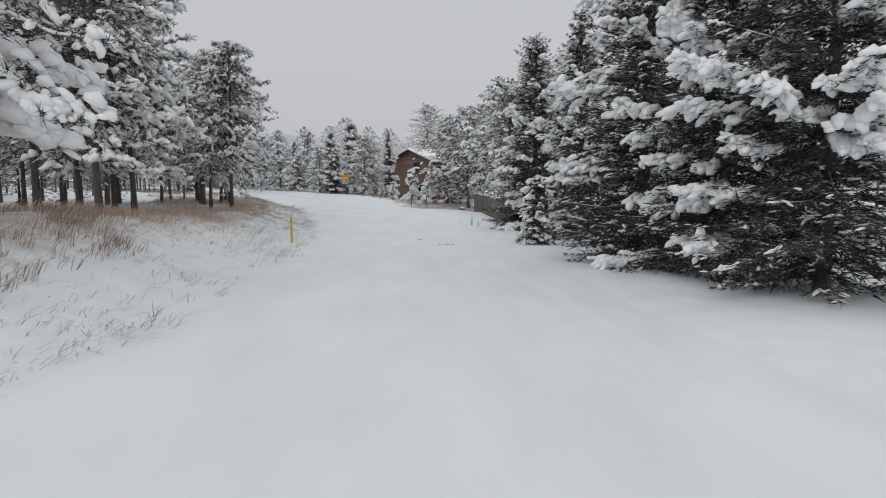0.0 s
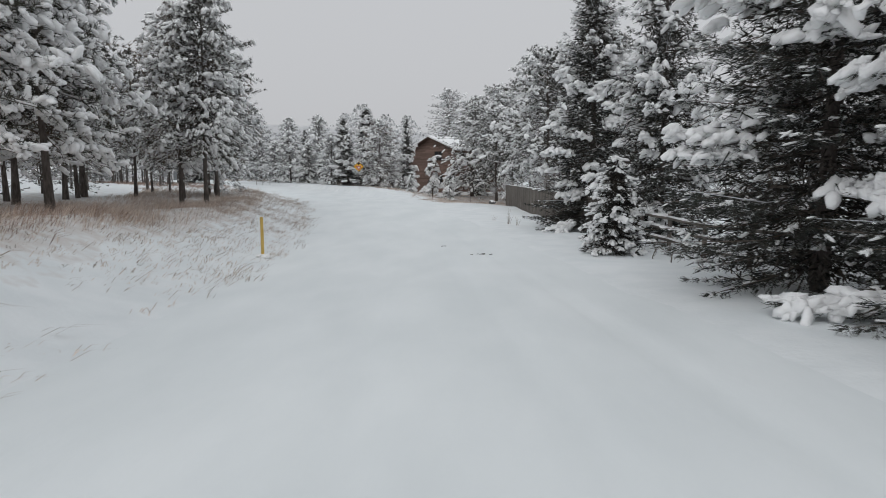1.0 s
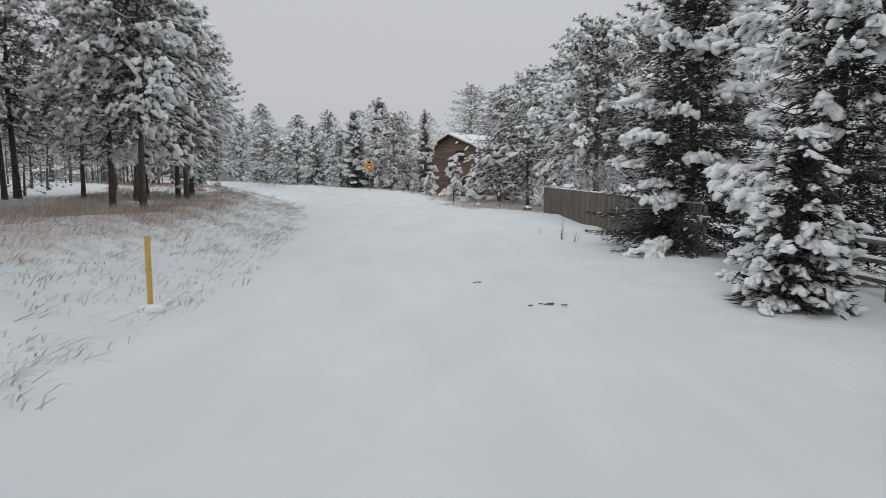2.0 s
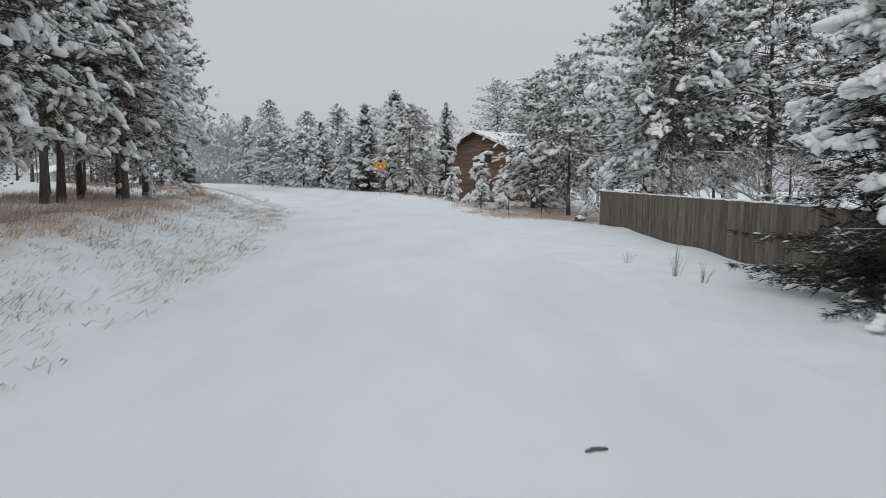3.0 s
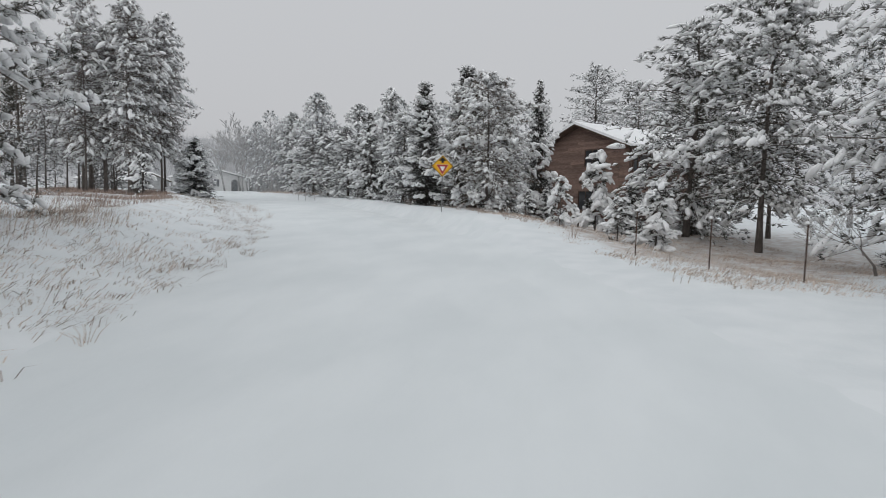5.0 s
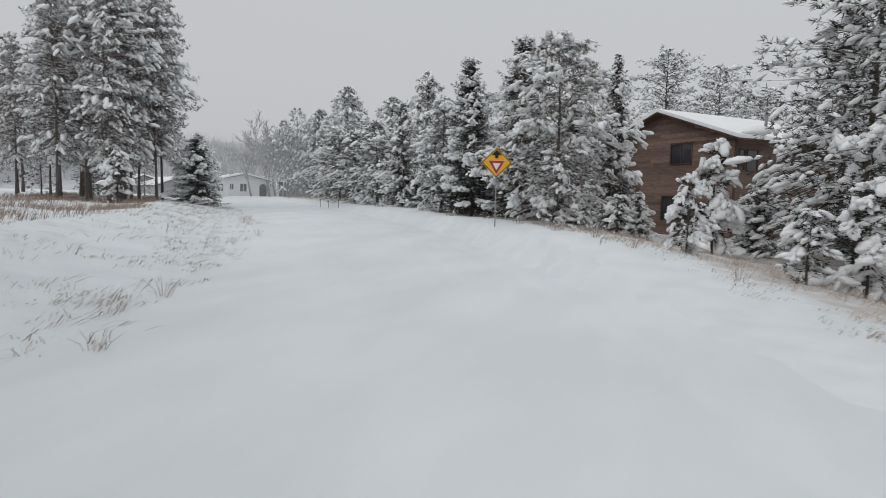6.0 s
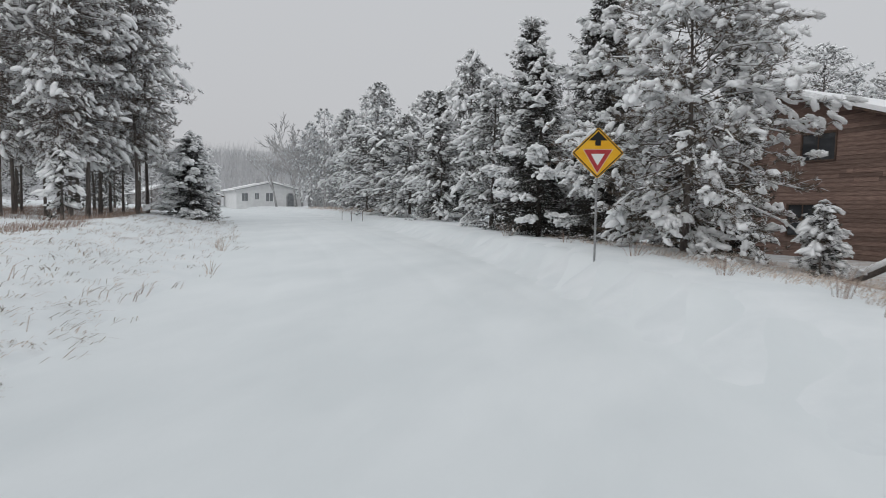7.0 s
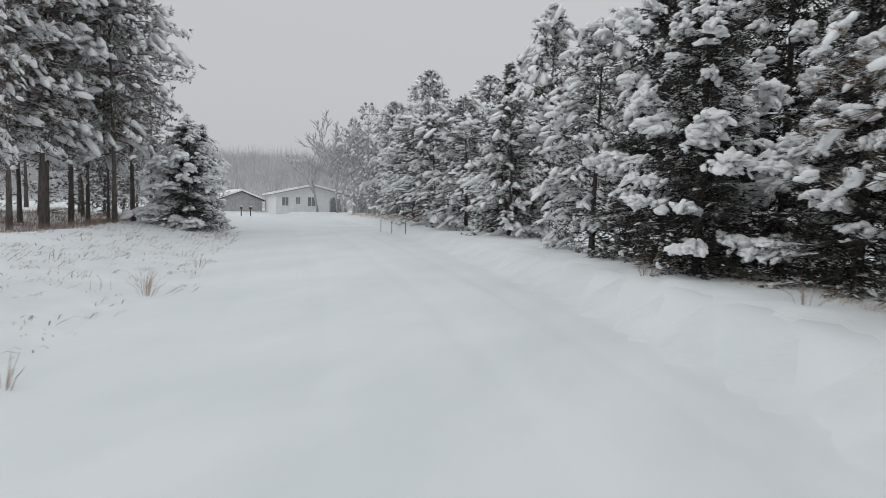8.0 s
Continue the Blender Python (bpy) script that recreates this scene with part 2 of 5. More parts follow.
def box(x0, x1, y0, y1, z0, z1, bevel=0.0):
    """Vertices and faces of a box, with its long edges chamfered when asked."""
    b = min(bevel, (x1 - x0) / 3, (y1 - y0) / 3, (z1 - z0) / 3)
    bm = bmesh.new()
    bmesh.ops.create_cube(bm, size=1)
    bmesh.ops.scale(bm, vec=(x1 - x0, y1 - y0, z1 - z0), verts=bm.verts)
    bmesh.ops.translate(bm, vec=((x0 + x1) / 2, (y0 + y1) / 2, (z0 + z1) / 2), verts=bm.verts)
    if b > 0:
        bmesh.ops.bevel(bm, geom=bm.edges[:], offset=b, segments=1, affect="EDGES")
    bm.verts.index_update()
    v, f = [tuple(p.co) for p in bm.verts], [tuple(q.index for q in fc.verts) for fc in bm.faces]
    bm.free()
    return v, f


def join(*pieces):
    v, f = [], []
    for pv, pf in pieces:
        o = len(v)
        v += [tuple(p) for p in pv]
        f += [tuple(i + o for i in q) for q in pf]
    return v, f


def tube(points, radii, sides=6):
    """A tapered tube along a bent line."""
    pts = np.array(points, float)
    v, f = [], []
    for i, p in enumerate(pts):
        d = pts[min(i + 1, len(pts) - 1)] - pts[max(i - 1, 0)]
        d = d / (np.linalg.norm(d) + 1e-9)
        a = np.cross(d, (0, 0, 1) if abs(d[2]) < 0.9 else (1, 0, 0))
        a /= np.linalg.norm(a) + 1e-9
        b = np.cross(d, a)
        for k in range(sides):
            w = 2 * math.pi * k / sides
            v.append(tuple(p + radii[i] * (math.cos(w) * a + math.sin(w) * b)))
    for i in range(len(pts) - 1):
        for k in range(sides):
            k2 = (k + 1) % sides
            f.append((i * sides + k, i * sides + k2, (i + 1) * sides + k2, (i + 1) * sides + k))
    f.append(tuple(range(sides))[::-1])
    f.append(tuple((len(pts) - 1) * sides + k for k in range(sides)))
    return v, f


def grid_faces(nx, ny):
    i = np.arange(nx - 1)[None, :] + nx * np.arange(ny - 1)[:, None]
    i = i.ravel()
    return np.stack([i, i + 1, i + nx + 1, i + nx], 1)


# ---- ground: one sheet to the horizon; the road's snow lies in it ----
gx = np.concatenate([-np.geomspace(75, 3200, 26)[::-1], np.arange(-74, 34, 0.8), np.geomspace(35, 3200, 28)])
gy = np.concatenate([-np.geomspace(22, 3200, 26)[::-1], np.arange(-21, 132, 0.8), np.geomspace(133, 3400, 28)])
GX, GY = np.meshgrid(gx, gy)
GZ = height(GX, GY)
GD, GQ, _ = beside(GX, GY)
GZ = GZ - 0.12 * (1 - smooth(3.2, 4.3, np.abs(GD)))
ground = part("ground", np.stack([GX, GY, GZ], -1).reshape(-1, 3), grid_faces(len(gx), len(gy)), GROUND, soft=True)
tagged(ground, "snow-covered verge with dry straw-coloured grass showing through", "ground", kind="structure")
strawy = smooth(4.6, 8.0, -GD) * (1 - smooth(28, 60, -GD)) * np.interp(GQ, [0, 12, 22, 45, 60, 80, 95], [0.70, 0.78, 0.74, 0.62, 0.38, 0.30, 0.26])
strawy = strawy + smooth(6.0, 8.0, GD) * (1 - smooth(20, 36, GD)) * np.interp(GQ, [0, 56, 60, 78, 84], [0.0, 0.0, 0.66, 0.62, 0.1])
attr = ground.data.attributes.new("litter", "FLOAT", "POINT")
attr.data.foreach_set("value", strawy.ravel())


def road_strip():
    """The snowed-over road with two faint pairs of ruts."""
    seg = np.hypot(*(LINE[1:, :2] - LINE[:-1, :2]).T)
    at = np.concatenate([[0], np.cumsum(seg)])
    s = np.arange(30, at[-1], 0.8)
    cx, cy = np.interp(s, at, LINE[:, 0]), np.interp(s, at, LINE[:, 1])
    for _ in range(6):
        cx[1:-1], cy[1:-1] = (cx[:-2] + 2 * cx[1:-1] + cx[2:]) / 4, (cy[:-2] + 2 * cy[1:-1] + cy[2:]) / 4
    tx, ty = np.gradient(cx), np.gradient(cy)
    n = np.hypot(tx, ty)
    nx, ny = ty / n, -tx / n
    lat = np.concatenate([np.linspace(-5.3, 5.3, 55)])
    X, Y = cx[:, None] + nx[:, None] * lat, cy[:, None] + ny[:, None] * lat
    Z = height(X, Y) + 0.004
    wob = 0.25 * np.sin(s / 9.0)[:, None]
    for c in (-2.5, -0.85, 1.1, 2.75):
        Z = Z - 0.034 * np.exp(-((lat[None, :] - c - wob) / 0.17) ** 2) + 0.010 * np.exp(-((np.abs(lat[None, :] - c - wob) - 0.36) / 0.12) ** 2)
    Z = Z - 0.09 * smooth(4.0, 5.3, np.abs(lat))[None, :]
    return np.stack([X, Y, Z], -1).reshape(-1, 3), grid_faces(len(lat), len(s))


tagged(part("road", *road_strip(), ROAD_SNOW, soft=True), "unploughed road under fresh snow with faint wheel ruts", "road", kind="structure")

# ---- trees ----


def ball(sub):
    bm = bmesh.new()
    bmesh.ops.create_icosphere(bm, subdivisions=sub, radius=1)
    bm.verts.index_update()
    v, f = np.array([p.co for p in bm.verts]), np.array([[q.index for q in fc.verts] for fc in bm.faces])
    bm.free()
    return v, f


OCTA = (np.array([[1, 0, 0], [0, 1, 0], [-1, 0, 0], [0, -1, 0], [0, 0, 1], [0, 0, -1]], float), np.array([[0, 1, 4], [1, 2, 4], [2, 3, 4], [3, 0, 4], [1, 0, 5], [2, 1, 5], [3, 2, 5], [0, 3, 5]]))
BALLS = {0: OCTA, 1: ball(1), 2: ball(2), 3: ball(3)}


def bead(sides=6):
    """A small closed bead, for snow seen from farther off."""
    v = [(math.sin(b) * math.cos(2 * math.pi * k / sides), math.sin(b) * math.sin(2 * math.pi * k / sides), math.cos(b)) for b in (math.pi / 4, math.pi / 2, 3 * math.pi / 4) for k in range(sides)] + [(0, 0, 1), (0, 0, -1)]
    f = []
    for k in range(sides):
        j = (k + 1) % sides
        f += [(3 * sides, k, j), (3 * sides + 1, 2 * sides + j, 2 * sides + k)]
        for r in (0, sides):
            f += [(r + k, r + sides + k, r + sides + j), (r + k, r + sides + j, r + j)]
    return np.array(v)[:, [2, 0, 1]], np.array(f)


BALLS[4], BALLS[5] = bead(4), bead(5)


def unit(a):
    return a / (np.linalg.norm(a, axis=-1, keepdims=True) + 1e-9)


def lumps(rng, centre, along, size, sub=2, rough=0.28, grain=0.0):
    """Pillows of snow: centre (n,3), the way they lie (n,3), half length, width and thickness (n,3); flat below, uneven above."""
    v, f = BALLS[sub]
    c, a = np.asarray(centre, float), unit(np.asarray(along, float))
    up = np.tile([0.0, 0.0, 1.0], (len(c), 1))
    b = unit(np.cross(up, a) + 1e-6)
    w = np.cross(a, b)
    ph = rng.uniform(0, 6.3, (len(c), 1, 3))
    r = 1 + rough * (np.sin(2.3 * v[None, :, 0] + ph[:, :, 0] + 1.7 * v[None, :, 1]) + np.sin(3.1 * v[None, :, 1] + ph[:, :, 1] + v[None, :, 2]) + 0.7 * np.sin(4.3 * v[None, :, 0] + ph[:, :, 2] - 2 * v[None, :, 1])) / 1.6
    if grain:
        r = r * (1 + grain * rng.normal(0, 1, r.shape))
    p = v[None] * r[:, :, None]
    p = p * np.where(p[:, :, 2:3] < 0, np.array([1, 1, 0.45]), 1.0) * np.asarray(size)[:, None, :]
    p = c[:, None] + p[:, :, 0:1] * a[:, None] + p[:, :, 1:2] * b[:, None] + p[:, :, 2:3] * w[:, None]
    fs = f[None] + (np.arange(len(c)) * len(v))[:, None, None]
    return p.reshape(-1, 3), fs.reshape(-1, 3)


def blades(rng, root, along, count, length, width, spread, flat=1.0):
    """Needles in tufts: from each root, count thin triangles fanned round the way along."""
    root, along = np.repeat(np.asarray(root, float), count, 0), np.repeat(unit(np.asarray(along, float)), count, 0)
    j = rng.normal(0, 1, root.shape)
    j[:, 2] *= flat
    d = unit(along + spread * j)
    n = len(root)
    side = unit(np.cross(d, rng.normal(0, 1, root.shape))) * (width * rng.uniform(0.7, 1.3, (n, 1)))
    ln = length * rng.uniform(0.6, 1.2, (n, 1))
    o = root + 0.15 * ln * rng.normal(0, 1, root.shape)
    p = np.stack([o - side, o + d * ln, o + side], 1).reshape(-1, 3)
    return p, (np.arange(n) * 3)[:, None] + np.array([[0, 1, 2]])


def mittens(rng, centre, along, size, detail, close=False):
    """Snow on the boughs: a drooping clump with an uneven skin on each tuft; clumps beside one another run together."""
    centre, along, size = np.asarray(centre), unit(np.asarray(along)), np.asarray(size)
    if detail == 0:
        return lumps(rng, centre, along, size * 1.15, 0, 0.2)
    big = size[:, 0] > (0.135 if detail == 2 else 9)
    v1, f1 = lumps(rng, centre[~big], along[~big], size[~big], 4, 0.2, 0.04)
    # each large clump is a huddle of round lobes, like a cauliflower
    many = 4
    c, d, z = np.repeat(centre[big], many, 0), np.repeat(along[big], many, 0), np.repeat(size[big], many, 0)
    n = len(c)
    across = unit(np.cross(d, [0, 0, 1.0]))
    c = c + d * z[:, :1] * rng.uniform(-0.75, 0.75, (n, 1)) + across * z[:, 1:2] * rng.uniform(-0.8, 0.8, (n, 1)) + np.array([0, 0, 1.0]) * z[:, 2:] * rng.uniform(-0.35, 0.2, (n, 1))
    z = z * rng.uniform(0.55, 1.2, (n, 1)) * np.array([0.66, 0.78, 0.88])
    v2, f2 = lumps(rng, c, unit(d + rng.normal(0, 0.35, (n, 3))), z, 1 if close else 5, 0.22, 0.06)
    return np.concatenate([v1, v2]), np.concatenate([f1, f2 + len(v1)])


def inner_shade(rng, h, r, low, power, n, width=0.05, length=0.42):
    """Blades that fill the crown's inside; in INNER their dark colour paints its shade."""
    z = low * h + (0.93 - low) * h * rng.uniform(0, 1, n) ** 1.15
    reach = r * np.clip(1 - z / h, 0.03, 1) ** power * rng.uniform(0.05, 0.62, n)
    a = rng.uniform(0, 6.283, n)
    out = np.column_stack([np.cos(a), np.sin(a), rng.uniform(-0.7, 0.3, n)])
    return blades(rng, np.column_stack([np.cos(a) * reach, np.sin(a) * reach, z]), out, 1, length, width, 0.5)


def trunk_line(rng, h, lean=0.02):
    k = np.linspace(0, 1, 9)
    sway = lean * h * np.stack([np.sin(k * 3 + rng.uniform(0, 6)) * k, np.sin(k * 2.4 + rng.uniform(0, 6)) * k], 1)
    return np.column_stack([sway, k * h - 0.25 * (k == 0)])


def pine(name, seed, h, r, bare, limbs, detail, needle, snow=0.65, bark=None, twig=None, thick=0.013, blob=1.0, close=False, dome=2.6):
    """A pine: trunk, limbs, needle tufts along the twigs, pillows of snow on them. detail: 2 near, 1 middle, 0 far."""
    rng = np.random.default_rng(seed)
    bark, twig = bark or BARK, twig or TWIG
    tree = new(name)
    line = trunk_line(rng, h)
    rad = thick * h * np.linspace(1, 0.12, 9)
    rad[0] *= 1.35
    part("trunk", *tube(line, rad, 10 if detail else 6), bark, tree, soft=True)
    wood, caps, tr, td, heavy, saddle = [], [], [], [], [], []
    az = rng.uniform(0, 6)
    for i in range(limbs):
        k = ((i + rng.uniform(0, 1)) / limbs) ** 0.92
        z = h * (bare + (0.985 - bare) * k)
        base = np.array([np.interp(z, line[:, 2], line[:, 0]), np.interp(z, line[:, 2], line[:, 1]), z])
        az += 2.4 + rng.normal(0, 0.35)
        # broadest a third of the way up the crown, rounded at the top
        ln = r * max(0.10, min(1.0, 0.62 + 1.3 * k) * (1 - k ** dome) ** 0.75) * rng.uniform(0.6, 1.08)
        out = np.array([math.cos(az), math.sin(az), 0])
        rise = -0.30 + 0.85 * k + rng.normal(0, 0.12)
        s = np.linspace(0, 1, 5)[:, None]
        lp = base + out * ln * s + np.array([0, 0, 1]) * ln * (rise * s - 0.14 * s ** 2 + 0.05 * np.sin(s * 7 + az)) + rng.normal(0, 0.03, (5, 3)) * ln * s
        if detail or i % 2 == 0:
            wood.append(tube(lp[::2] if detail < 2 else lp, np.linspace(0.026, 0.007, 3 if detail < 2 else 5) * (0.5 + 0.5 * ln / r) * h / 9, 3))
        if detail and rng.uniform() < 0.75:
            caps.append(tube(lp[1::2] + np.array([0, 0, 0.024]), [0.026, 0.022], 3) if detail < 2 else tube(lp[1:] + np.array([0, 0, 0.026]), [0.028, 0.024, 0.026, 0.016], 4))
        load = 0.55 + 0.45 * math.sin(3.1 * az + 1.9 * z) + rng.normal(0, 0.2)
        if detail and load > (0.45 if close else 0.72):
            for q in np.arange(0.45, 1.0, 0.14):
                saddle.append((*[np.interp(q, s[:, 0], lp[:, a]) + (0.06 if a == 2 else rng.normal(0, 0.05)) for a in range(3)], *(lp[-1] - lp[1] + np.array([0, 0, -0.12 * ln]))))
        twigs = max(3, int((4, 9, 11)[detail] * (0.3 + 0.75 * ln / r)))
        for j in range(twigs):
            q = 0.22 + 0.78 * (j + rng.uniform(0.1, 1)) / twigs
            o = np.array([np.interp(q, s[:, 0], lp[:, a]) for a in range(3)])
            side = np.array([-out[1], out[0], 0]) * (1 if j % 2 else -1)
            d = unit(out * 0.75 + side * rng.uniform(0.1, 1.1) + np.array([0, 0, rng.uniform(-0.25, 0.6)]))
            tl = ln * 0.30 * rng.uniform(0.4, 1.1) * (1.2 - 0.55 * q) + 0.12
            if detail == 2:
                wood.append(tube([o, o + d * tl], [0.009, 0.004], 3))
            for w in ((0.9,), (0.4, 1.0), (0.3, 0.65, 1.0))[detail]:
                tr.append(o + d * tl * w + rng.normal(0, 0.03, 3)), td.append(d), heavy.append(load * (0.55 + 0.6 * w))
        tr.append(lp[-1]), td.append(unit(lp[-1] - lp[-2])), heavy.append(load * 1.2)
    tr, td, heavy = np.array(tr), np.array(td), np.array(heavy)
    tagged(part("branchwork", *join(*wood), twig, tree), kind="stuff")
    up = td + np.array([0, 0, 0.25])
    count, length, width = ((12, 0.30, 0.032), (10, 0.20, 0.0135), (16, 0.18, 0.0096))[detail]
    tagged(part("foliage", *blades(rng, tr, up, count, length, width, 0.75), needle, tree), kind="stuff")
    tagged(part("dead_wood", *inner_shade(rng, h, r, bare + 0.05, 0.6, int((300, 1500, 2200)[detail] * min(1, h / 9) ** 2), (0.035, 0.022, 0.022)[detail], (0.36, 0.40, 0.26)[detail]), INNER if needle in (PINE, ROW_SPRUCE, SPRUCE, HAZE_FIR) else needle, tree), kind="stuff")
    pick = rng.uniform(0, 1, len(tr)) < snow * (0.22 + 0.52 * np.clip(heavy, 0, 1.15))
    c, d = tr[pick], td[pick].copy()
    n = len(c)
    d[:, 2] = rng.uniform(-1.3, 0.0, n)
    big = rng.uniform(0.6, 1.25, n) * (0.62 + 0.42 * np.clip(heavy[pick], 0, 1.3)) * (1.15 if detail else 1.6) * blob
    size = np.column_stack([0.165 * big * rng.uniform(0.75, 1.35, n), 0.088 * big * rng.uniform(0.8, 1.3, n), 0.080 * big])
    c = c + np.array([0, 0, 0.045]) + 0.05 * unit(d)
    if saddle:
        sc, sd = np.array(saddle)[:, :3], np.array(saddle)[:, 3:]
        g = rng.uniform(0.7, 1.3, (len(sc), 1)) * blob
        c, d, size = np.concatenate([c, sc]), np.concatenate([d, sd]), np.concatenate([size, g * np.array([[0.24, 0.17, 0.125] if close else [0.20, 0.105, 0.075]])])
    load = mittens(rng, c, d, size, detail, close)
    if caps:
        cv, cf = join(*caps)
        load = (load[0].tolist() + cv, load[1].tolist() + [tuple(k + len(load[0]) for k in q) for q in cf])
    tagged(part("snow_load", *load, SNOW, tree, "fresh snow lying on the boughs", True), kind="stuff")
    return tree


def spruce(name, seed, h, r, detail, needle=None, snow=0.6, skirt=0.03, gap=0.27, slab=1.0, taper=0.8, fine=False):
    """A close conical spruce down to the ground: whorls of drooping boughs, feathered with needles, slabs of snow on their outer ends."""
    rng = np.random.default_rng(seed)
    tree = new(name)
    line = trunk_line(rng, h, 0.006)
    part("trunk", *tube(line, 0.014 * h * np.linspace(1, 0.1, 9), 8), BARK, tree, soft=True)
    wood, nr, nd, sc, sd, ss = [], [], [], [], [], []
    z = skirt * h + 0.15
    while z < h * 0.985:
        k = z / h
        reach = r * (1 - k) ** taper * (0.92 + 0.16 * math.sin(z * 2.1 + seed)) * min(1.0, 0.58 + 0.28 * z) + 0.07
        count = int(5 + 3 * (1 - k)) if detail else int(4 + 2 * (1 - k))
        a0 = rng.uniform(0, 6.3)
        for i in range(count):
            az = a0 + 6.283 * i / count + rng.normal(0, 0.22)
            ln = reach * rng.uniform(0.58, 1.14)
            out = np.array([math.cos(az), math.sin(az), 0])
            side = np.array([-out[1], out[0], 0])
            s = np.linspace(0, 1, 6)
            droop = -0.10 - 0.30 * (1 - k) + rng.normal(0, 0.09)
            bz = ln * (droop * s + 0.16 * s ** 2.5) + (0.55 * k * ln * s)
            lp = np.array([0, 0, z + rng.normal(0, 0.10)]) + out * (ln * s)[:, None] + np.array([0, 0, 1]) * bz[:, None]
            lp[:, 2] = np.maximum(lp[:, 2], 0.12)
            if detail:
                wood.append(tube(lp[[0, 2, 5]], [0.022, 0.013, 0.004], 3))
            step = (0.22, 0.25, 0.17)[detail]
            q = 0.15
            tips = []
            while q < 1.0:
                o = np.array([np.interp(q, s, lp[:, b]) for b in range(3)])
                tl = (0.10 + 0.36 * ln * (1.05 - q)) * rng.uniform(0.55, 1.15)
                for sg in (-1, 1):
                    d = unit(out * 0.8 + side * sg * rng.uniform(0.4, 1.0) + np.array([0, 0, rng.uniform(-0.42, 0.08)]))
                    m = max(1, int(tl / (0.14 if detail == 2 else 0.22)))
                    for w in range(m):
                        nr.append(o + d * tl * (w + 0.3) / m), nd.append(d)
                    tips.append((o, d, tl, q))
                q += step / max(ln, 0.4)
            nr.append(lp[-1]), nd.append(out)
            # snow comes in patches: whole boughs loaded with merged fingers, others almost bare
            load = snow + 0.28 * math.sin(2.0 * az + 2.9 * z + seed) + 0.28 * math.sin(5.1 * az - 4.7 * z) + rng.normal(0, 0.25) - (0.22 * max(0.0, 1 - z / 3.0) if h > 6 and detail == 2 else 0)
            if load > 0.5 and (h < 6 or detail < 2 or z > 0.8):
                # a broad back along the bough and drooping fingers to both sides
                lo = 0.52 - 0.2 * min(1, load)
                size = slab * (0.5 + 0.5 * min(1, ln / 1.6)) * (0.75 + 0.35 * load)
                for o, d, tl, q in tips:
                    if q <= lo:
                        continue
                    if rng.uniform() < 0.55 + 0.25 * load:
                        g, w = rng.uniform(0.65, 1.3) * size, rng.uniform(0.4, 1.1)
                        sc.append(o + d * tl * w + np.array([0, 0, 0.06]) + out * 0.05), sd.append(d + np.array([0, 0, rng.uniform(-0.9, -0.1)]) + out * 0.3 + rng.normal(0, 0.28, 3))
                        ss.append((0.185 * g * rng.uniform(0.6, 1.3), 0.098 * g * rng.uniform(0.75, 1.35), 0.092 * g))
                    if rng.uniform() < 0.42:
                        g = rng.uniform(0.7, 1.25) * size
                        sc.append(o + d * tl * 0.25 + np.array([0, 0, 0.075]) + out * 0.03), sd.append(out + np.array([0, 0, droop]) + 0.25 * d + rng.normal(0, 0.2, 3))
                        ss.append((0.20 * g, 0.125 * g, 0.085 * g))
            else:
                for o, d, tl, q in tips:
                    if rng.uniform() < (0.24 if detail == 2 else 0.22):
                        g = rng.uniform(0.4, 0.9) * slab
                        sc.append(o + d * tl * rng.uniform(0.4, 1.0) + np.array([0, 0, 0.03])), sd.append(d)
                        ss.append((0.14 * g, 0.05 * g, 0.035 * g))
        z += gap * (0.75 + 0.6 * (1 - k)) * rng.uniform(0.75, 1.2) * (1 if detail else 1.35)
    if wood:
        tagged(part("branchwork", *join(*wood), TWIG, tree), kind="stuff")
    count, length, width = ((4, 0.36, 0.05), (5, 0.23, 0.020), (8, 0.155, 0.0086))[detail]
    if fine:
        count, length, width = 9, 0.17, 0.0115
    tagged(part("foliage", *blades(rng, nr, nd, count, length, width, 0.42, 0.75), needle or SPRUCE, tree), kind="stuff")
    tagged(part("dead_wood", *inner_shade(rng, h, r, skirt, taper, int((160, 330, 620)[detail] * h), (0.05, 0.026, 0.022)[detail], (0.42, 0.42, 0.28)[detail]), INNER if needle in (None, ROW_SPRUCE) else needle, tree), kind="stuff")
    tagged(part("snow_load", *mittens(rng, sc, sd, np.array(ss) * (1.0 if detail else 1.25), detail), SNOW, tree, "fresh snow lying on the boughs", True), kind="stuff")
    return tree


def bare_tree(name, seed, h, r, mat, depth=5, stout=0.013, least=0.004):
    """A leafless tree: forking limbs down to fine twigs."""
    rng = np.random.default_rng(seed)
    tree = new(name)
    trunk, fine = [], []

    def grow(p, d, ln, rad, level):
        pts, q, e = [p], p, d
        for _ in range(3):
            e = unit(e + rng.normal(0, 0.12, 3) + np.array([0, 0, 0.10]))
            q = q + e * ln / 3
            pts.append(q)
        (trunk if level == 0 else fine).append(tube(pts, np.maximum(np.linspace(rad, rad * 0.55, 4), least), 6 if level == 0 else 3))
        if level < depth:
            for _ in range(3 if level else 4):
                w = rng.uniform(0.35, 1.0)
                o = pts[0] + (pts[-1] - pts[0]) * w
                grow(o, unit(e + rng.normal(0, 0.42, 3) * np.array([1, 1, 0.6])), ln * rng.uniform(0.5, 0.75), rad * 0.5, level + 1)

    grow(np.zeros(3), np.array([0, 0, 1.0]), h * 0.42, h * stout, 0)
    part("trunk", *join(*trunk), mat, tree, soft=True)
    tagged(part("branchwork", *join(*fine), mat, tree), kind="stuff")
    return tree


